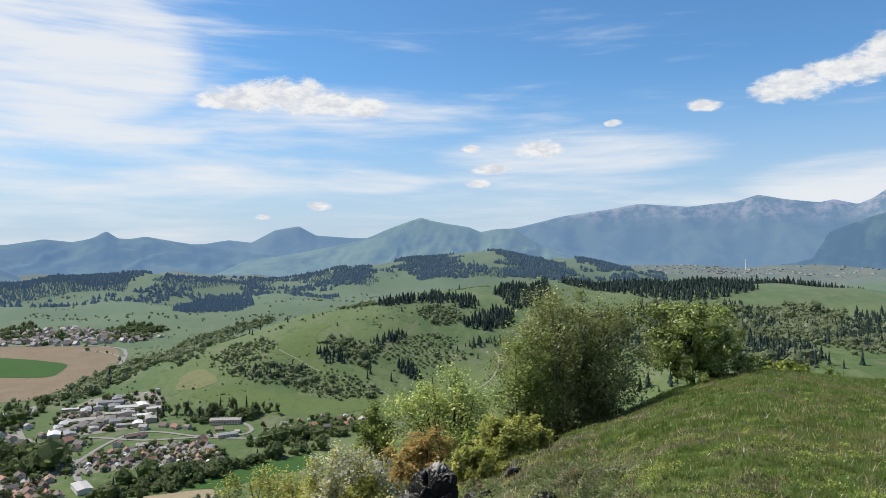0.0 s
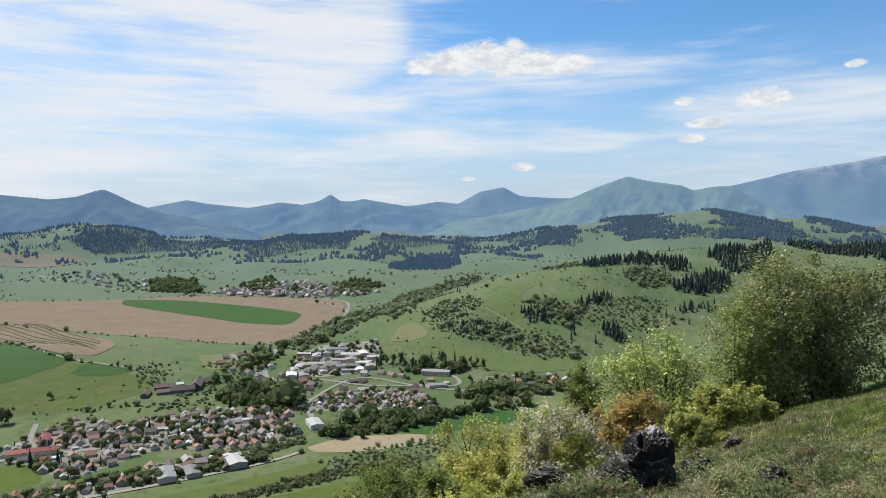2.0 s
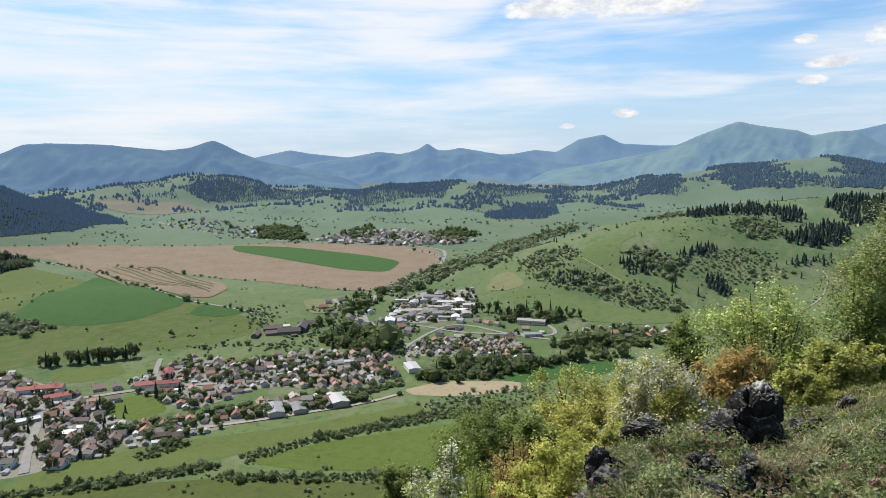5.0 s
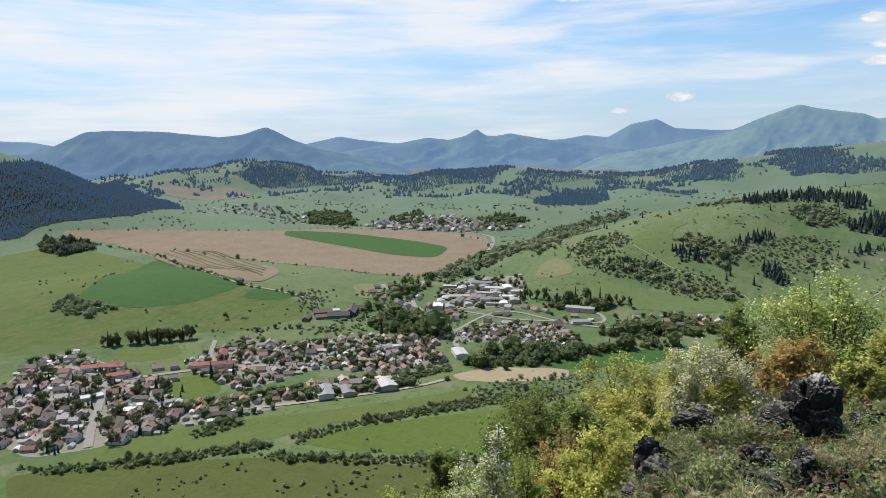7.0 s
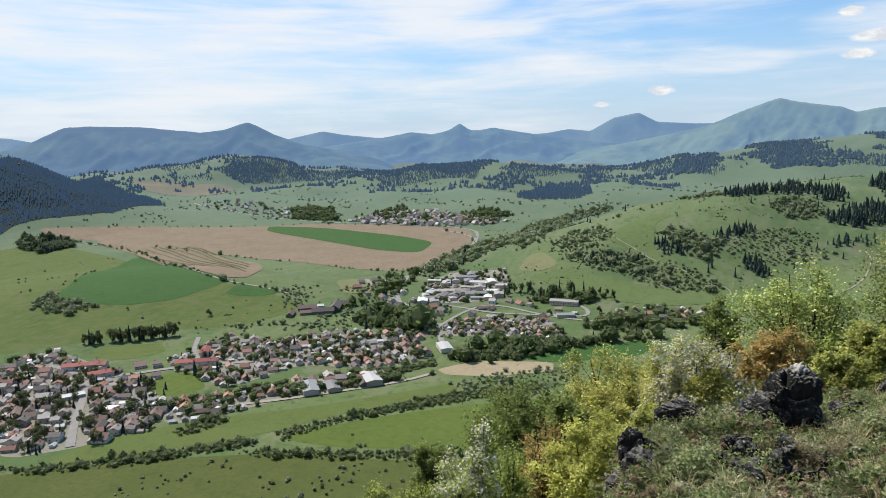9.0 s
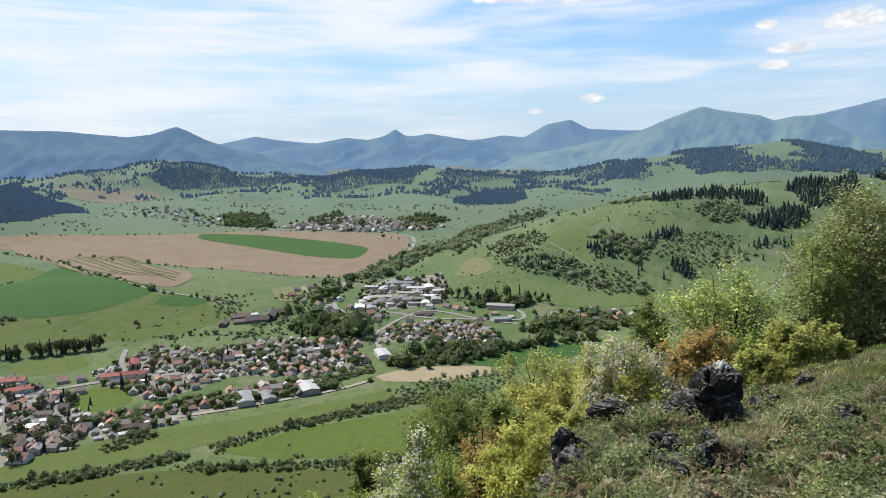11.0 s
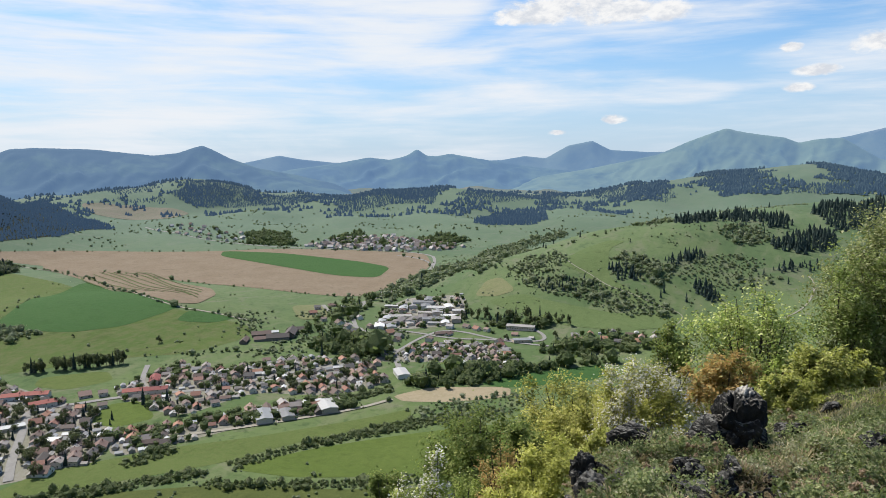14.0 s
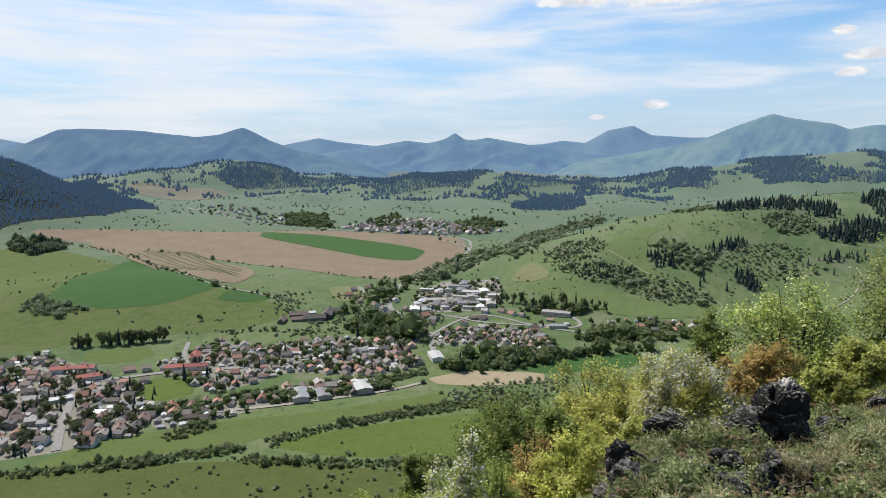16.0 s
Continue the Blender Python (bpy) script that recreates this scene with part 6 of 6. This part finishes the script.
for k in range(150):
    b = rc.uniform(-15, 13.5)
    r = min(rc.uniform(4.4, 12.5), float(np.interp(b, BRINK[:, 0], BRINK[:, 1])) + .6)
    x, y = spot(b, r)
    s = rc.uniform(.45, 1.25)
    ob = copy_thing(rc.choices(CUSHIONS, [4, 3, 6])[0], Matrix.Translation((x, y, float(land(x, y)) - .02)) @ pose(0, 0, 0, 0, 0, rc.uniform(0, 360)))
    ob.scale = (s, s, s * rc.uniform(.6, 1.1))
    tagged(ob, group="cushion plants")
for kind in CUSHIONS:
    for o in [*kind.children_recursive, kind]:
        bpy.data.objects.remove(o)

def herb_cover(name, label, mat, clumps, per, az, dist, wide, tall, size, seed, level):
    """Low leafy herbs in uneven clumps over the brow of the hill."""
    rng = np.random.RandomState(seed)
    b = np.radians(rng.uniform(*az, clumps * 3))
    r = dist[0] + (dist[1] - dist[0]) * rng.uniform(0, 1, clumps * 3) ** 1.25
    x, y = -np.sin(b) * r, np.cos(b) * r
    ok = (relief(x, y, 1.9, seed) > level) & (r < np.interp(np.degrees(b), BRINK[:, 0], BRINK[:, 1]) + 2)
    x, y = x[ok][:clumps], y[ok][:clumps]
    n = len(x)
    w = rng.uniform(*wide, n)
    dx_, dy_ = rng.normal(0, .5, (2, n, per)) * w[:, None]
    h = rng.uniform(*tall, n)[:, None] * np.exp(-(dx_ ** 2 + dy_ ** 2) / (w[:, None] ** 2)) * rng.uniform(.15, 1, (n, per)) ** .6
    px, py = (x[:, None] + dx_).ravel(), (y[:, None] + dy_).ravel()
    at = np.stack([px, py, land(px, py) + h.ravel()], -1)
    out_ = np.stack([(dx_ / w[:, None]).ravel(), (dy_ / w[:, None]).ravel(), np.full(n * per, .5)], -1)
    v, f = leaves_at(at, out_, size, rng)
    return tagged(new(name, soup(name, v, f, mat)), label, "plants", kind="stuff")


herb_cover("herb_cover", "dark green leafy herbs and dwarf shrubs between the rocks", LEAF["moss"], 520, 150, (-16, 14), (4.3, 13), (.12, .36), (.09, .3), .036, 401, .15)
herb_cover("herb_cover", "grey-green aromatic herbs on the stony brow", LEAF["grey"], 520, 120, (-17, 14), (4.3, 14), (.1, .34), (.05, .2), .026, 402, .1)
herb_cover("herb_cover", "withered brown herbs from last year", LEAF["brown"], 260, 80, (-16, 14), (4.3, 12), (.08, .26), (.05, .2), .022, 403, .3)
herb_cover("herb_cover", "fresh green clover and weeds in the meadow", LEAF["green"], 700, 60, (-37, -6), (5, 30), (.1, .4), (.03, .09), .03, 404, .2)

# ---- grass of the hilltop ----
BLADE = leaf_material("grass_blades", (.07, .145, .022), (.11, .18, .034), (.2, .23, .075), light=1.3, withered=.75)
STRAW = leaf_material("dry_grass_blades", (.37, .32, .16), (.48, .42, .23), (.24, .23, .1), light=1.45)
HERB = leaf_material("low_herbs", (.06, .08, .032), (.09, .11, .045), (.17, .18, .085), light=1.45)


def dryness(x, y):
    """How dry and stony the turf is: rocky brow dry, open meadow fresh."""
    b = np.degrees(np.arctan2(-x, y))
    return ease(b, -21, -8) * .95 + .95 * np.exp(-((b + 15) / 6) ** 2) * (1 - ease(np.hypot(x, y), 8, 14)) + .5 * waves(x, y, 2.6, 81) + .4 * waves(x, y, 1.1, 82)


def blades(name, label, mat, count, az, dist, tall, wide, seed, want, power=1.0, gap=-.4):
    rng = np.random.RandomState(seed)
    n = count * 3
    b = np.radians(rng.uniform(*az, n))
    r = dist[0] + (dist[1] - dist[0]) * rng.uniform(0, 1, n) ** power
    x, y = -np.sin(b) * r, np.cos(b) * r
    clump = waves(x, y, .45, seed) + .5 * waves(x, y, .17, seed + 1)
    ok = (rng.uniform(0, 1, n) < want(dryness(x, y))) & (clump > rng.normal(gap, .4, n)) & (r < np.interp(np.degrees(b), BRINK[:, 0], BRINK[:, 1]) + 3)
    x, y, r = x[ok][:count], y[ok][:count], r[ok][:count]
    n = len(x)
    z = land(x, y) - .01
    h, w, a = rng.uniform(*tall, n) * (1 + .3 * np.clip(waves(x, y, .45, seed), -1, 1)) * np.clip(r / 9, .45, 1), rng.uniform(.7, 1.3, n) * wide, rng.uniform(0, 6.283, n)
    lean = rng.normal(0, .42, (n, 2)) * h[:, None]
    p = np.stack([x, y, z], -1)
    side = np.stack([np.cos(a) * w / 2, np.sin(a) * w / 2, 0 * a], -1)
    tip = p + np.stack([lean[:, 0], lean[:, 1], h], -1)
    v = np.stack([p - side * 1.2, p + side * 1.2, tip], 1).reshape(-1, 3)
    f = np.arange(n)[:, None] * 3 + (0, 1, 2)
    return tagged(new(name, soup(name, v, f, mat)), label, "grass", kind="stuff")


fresh = lambda d: np.clip(1.0 - 1.05 * d, .02, 1)
dry = lambda d: np.clip(.05 + .7 * d, .02, .8)
blades("grass", "fresh green grass of the hilltop meadow", BLADE, 130000, (-37, 14), (3.2, 17), (.03, .1), .009, 91, fresh, 1.3, -.1)
blades("grass", "fresh green grass of the hilltop meadow further off", BLADE, 80000, (-37, -5), (15, 50), (.05, .14), .022, 92, fresh, 1.0)
blades("dry_grass", "dry straw-coloured grass tufts between the rocks", STRAW, 60000, (-37, 15), (3.2, 17), (.03, .12), .0065, 93, dry, 1.2, .5)
blades("dry_grass", "dry straw-coloured grass on the meadow's brow", STRAW, 14000, (-37, -4), (14, 46), (.06, .15), .02, 94, dry, 1.0)
blades("herbs", "low dark green herbs in the turf", HERB, 45000, (-37, 14), (3.2, 22), (.02, .07), .03, 95, lambda d: np.clip(.35 + .3 * d, .1, .9), 1.2, .3)
FLOWER = leaf_material("meadow_flowers", (.7, .68, .5), (.75, .75, .7), (.7, .6, .1))
def tufts(name, label, mat, places, per, long_, wide, seed):
    """Bunches of long blades that bend outward from one root."""
    rng = np.random.RandomState(seed)
    v, n = [], 0
    for b, r in places:
        x, y = spot(b, r)
        a = rng.uniform(0, 6.283, per)
        ln = rng.uniform(*long_, per)
        el = rng.uniform(.15, 1.3, per)
        d = np.stack([np.cos(a) * np.cos(el), np.sin(a) * np.cos(el), np.sin(el)], -1)
        foot = np.stack([x + np.cos(a) * .03, y + np.sin(a) * .03, np.full(per, float(land(x, y)) - .01)], -1)
        side = np.stack([-np.sin(a), np.cos(a), 0 * a], -1) * wide / 2
        mid = foot + d * ln[:, None] * .6
        tip = foot + d * ln[:, None] - np.array([0, 0, .25]) * ln[:, None]
        v.append(np.stack([foot - side, foot + side, mid + side, mid - side, tip], 1).reshape(-1, 3))
        n += per
    k = np.arange(n)[:, None] * 5
    return tagged(new(name, soup(name, np.concatenate(v), np.concatenate([k + (0, 1, 2), k + (0, 2, 3), k + (3, 2, 4)]), mat)), label, "grass", kind="stuff")


rg = random.Random(44)
BRISTLE = leaf_material("brown_bristle_grass", (.16, .125, .065), (.23, .18, .1), (.36, .3, .18), light=1.2)
tufts("grass_tufts", "brown bristly grass tussocks on the broken edge", BRISTLE, [(rg.uniform(-6, 13), rg.gauss(6.9, .55)) for _ in range(170)], 60, (.07, .2), .008, 47)
tufts("grass_tufts", "bunches of pale dry grass hanging over the rocks", STRAW, [(rg.uniform(-14, 13), 4.6 + 6 * rg.random() ** 1.3) for _ in range(90)], 46, (.1, .32), .006, 45)
tufts("grass_tufts", "bunches of long green grass between the rocks", BLADE, [(rg.uniform(-16, 13), 4.6 + 8 * rg.random() ** 1.3) for _ in range(140)], 46, (.08, .26), .007, 46)
blades("flowers", "tiny pale meadow flowers", FLOWER, 900, (-37, -8), (8, 44), (.06, .12), .022, 96, fresh, 1.0)
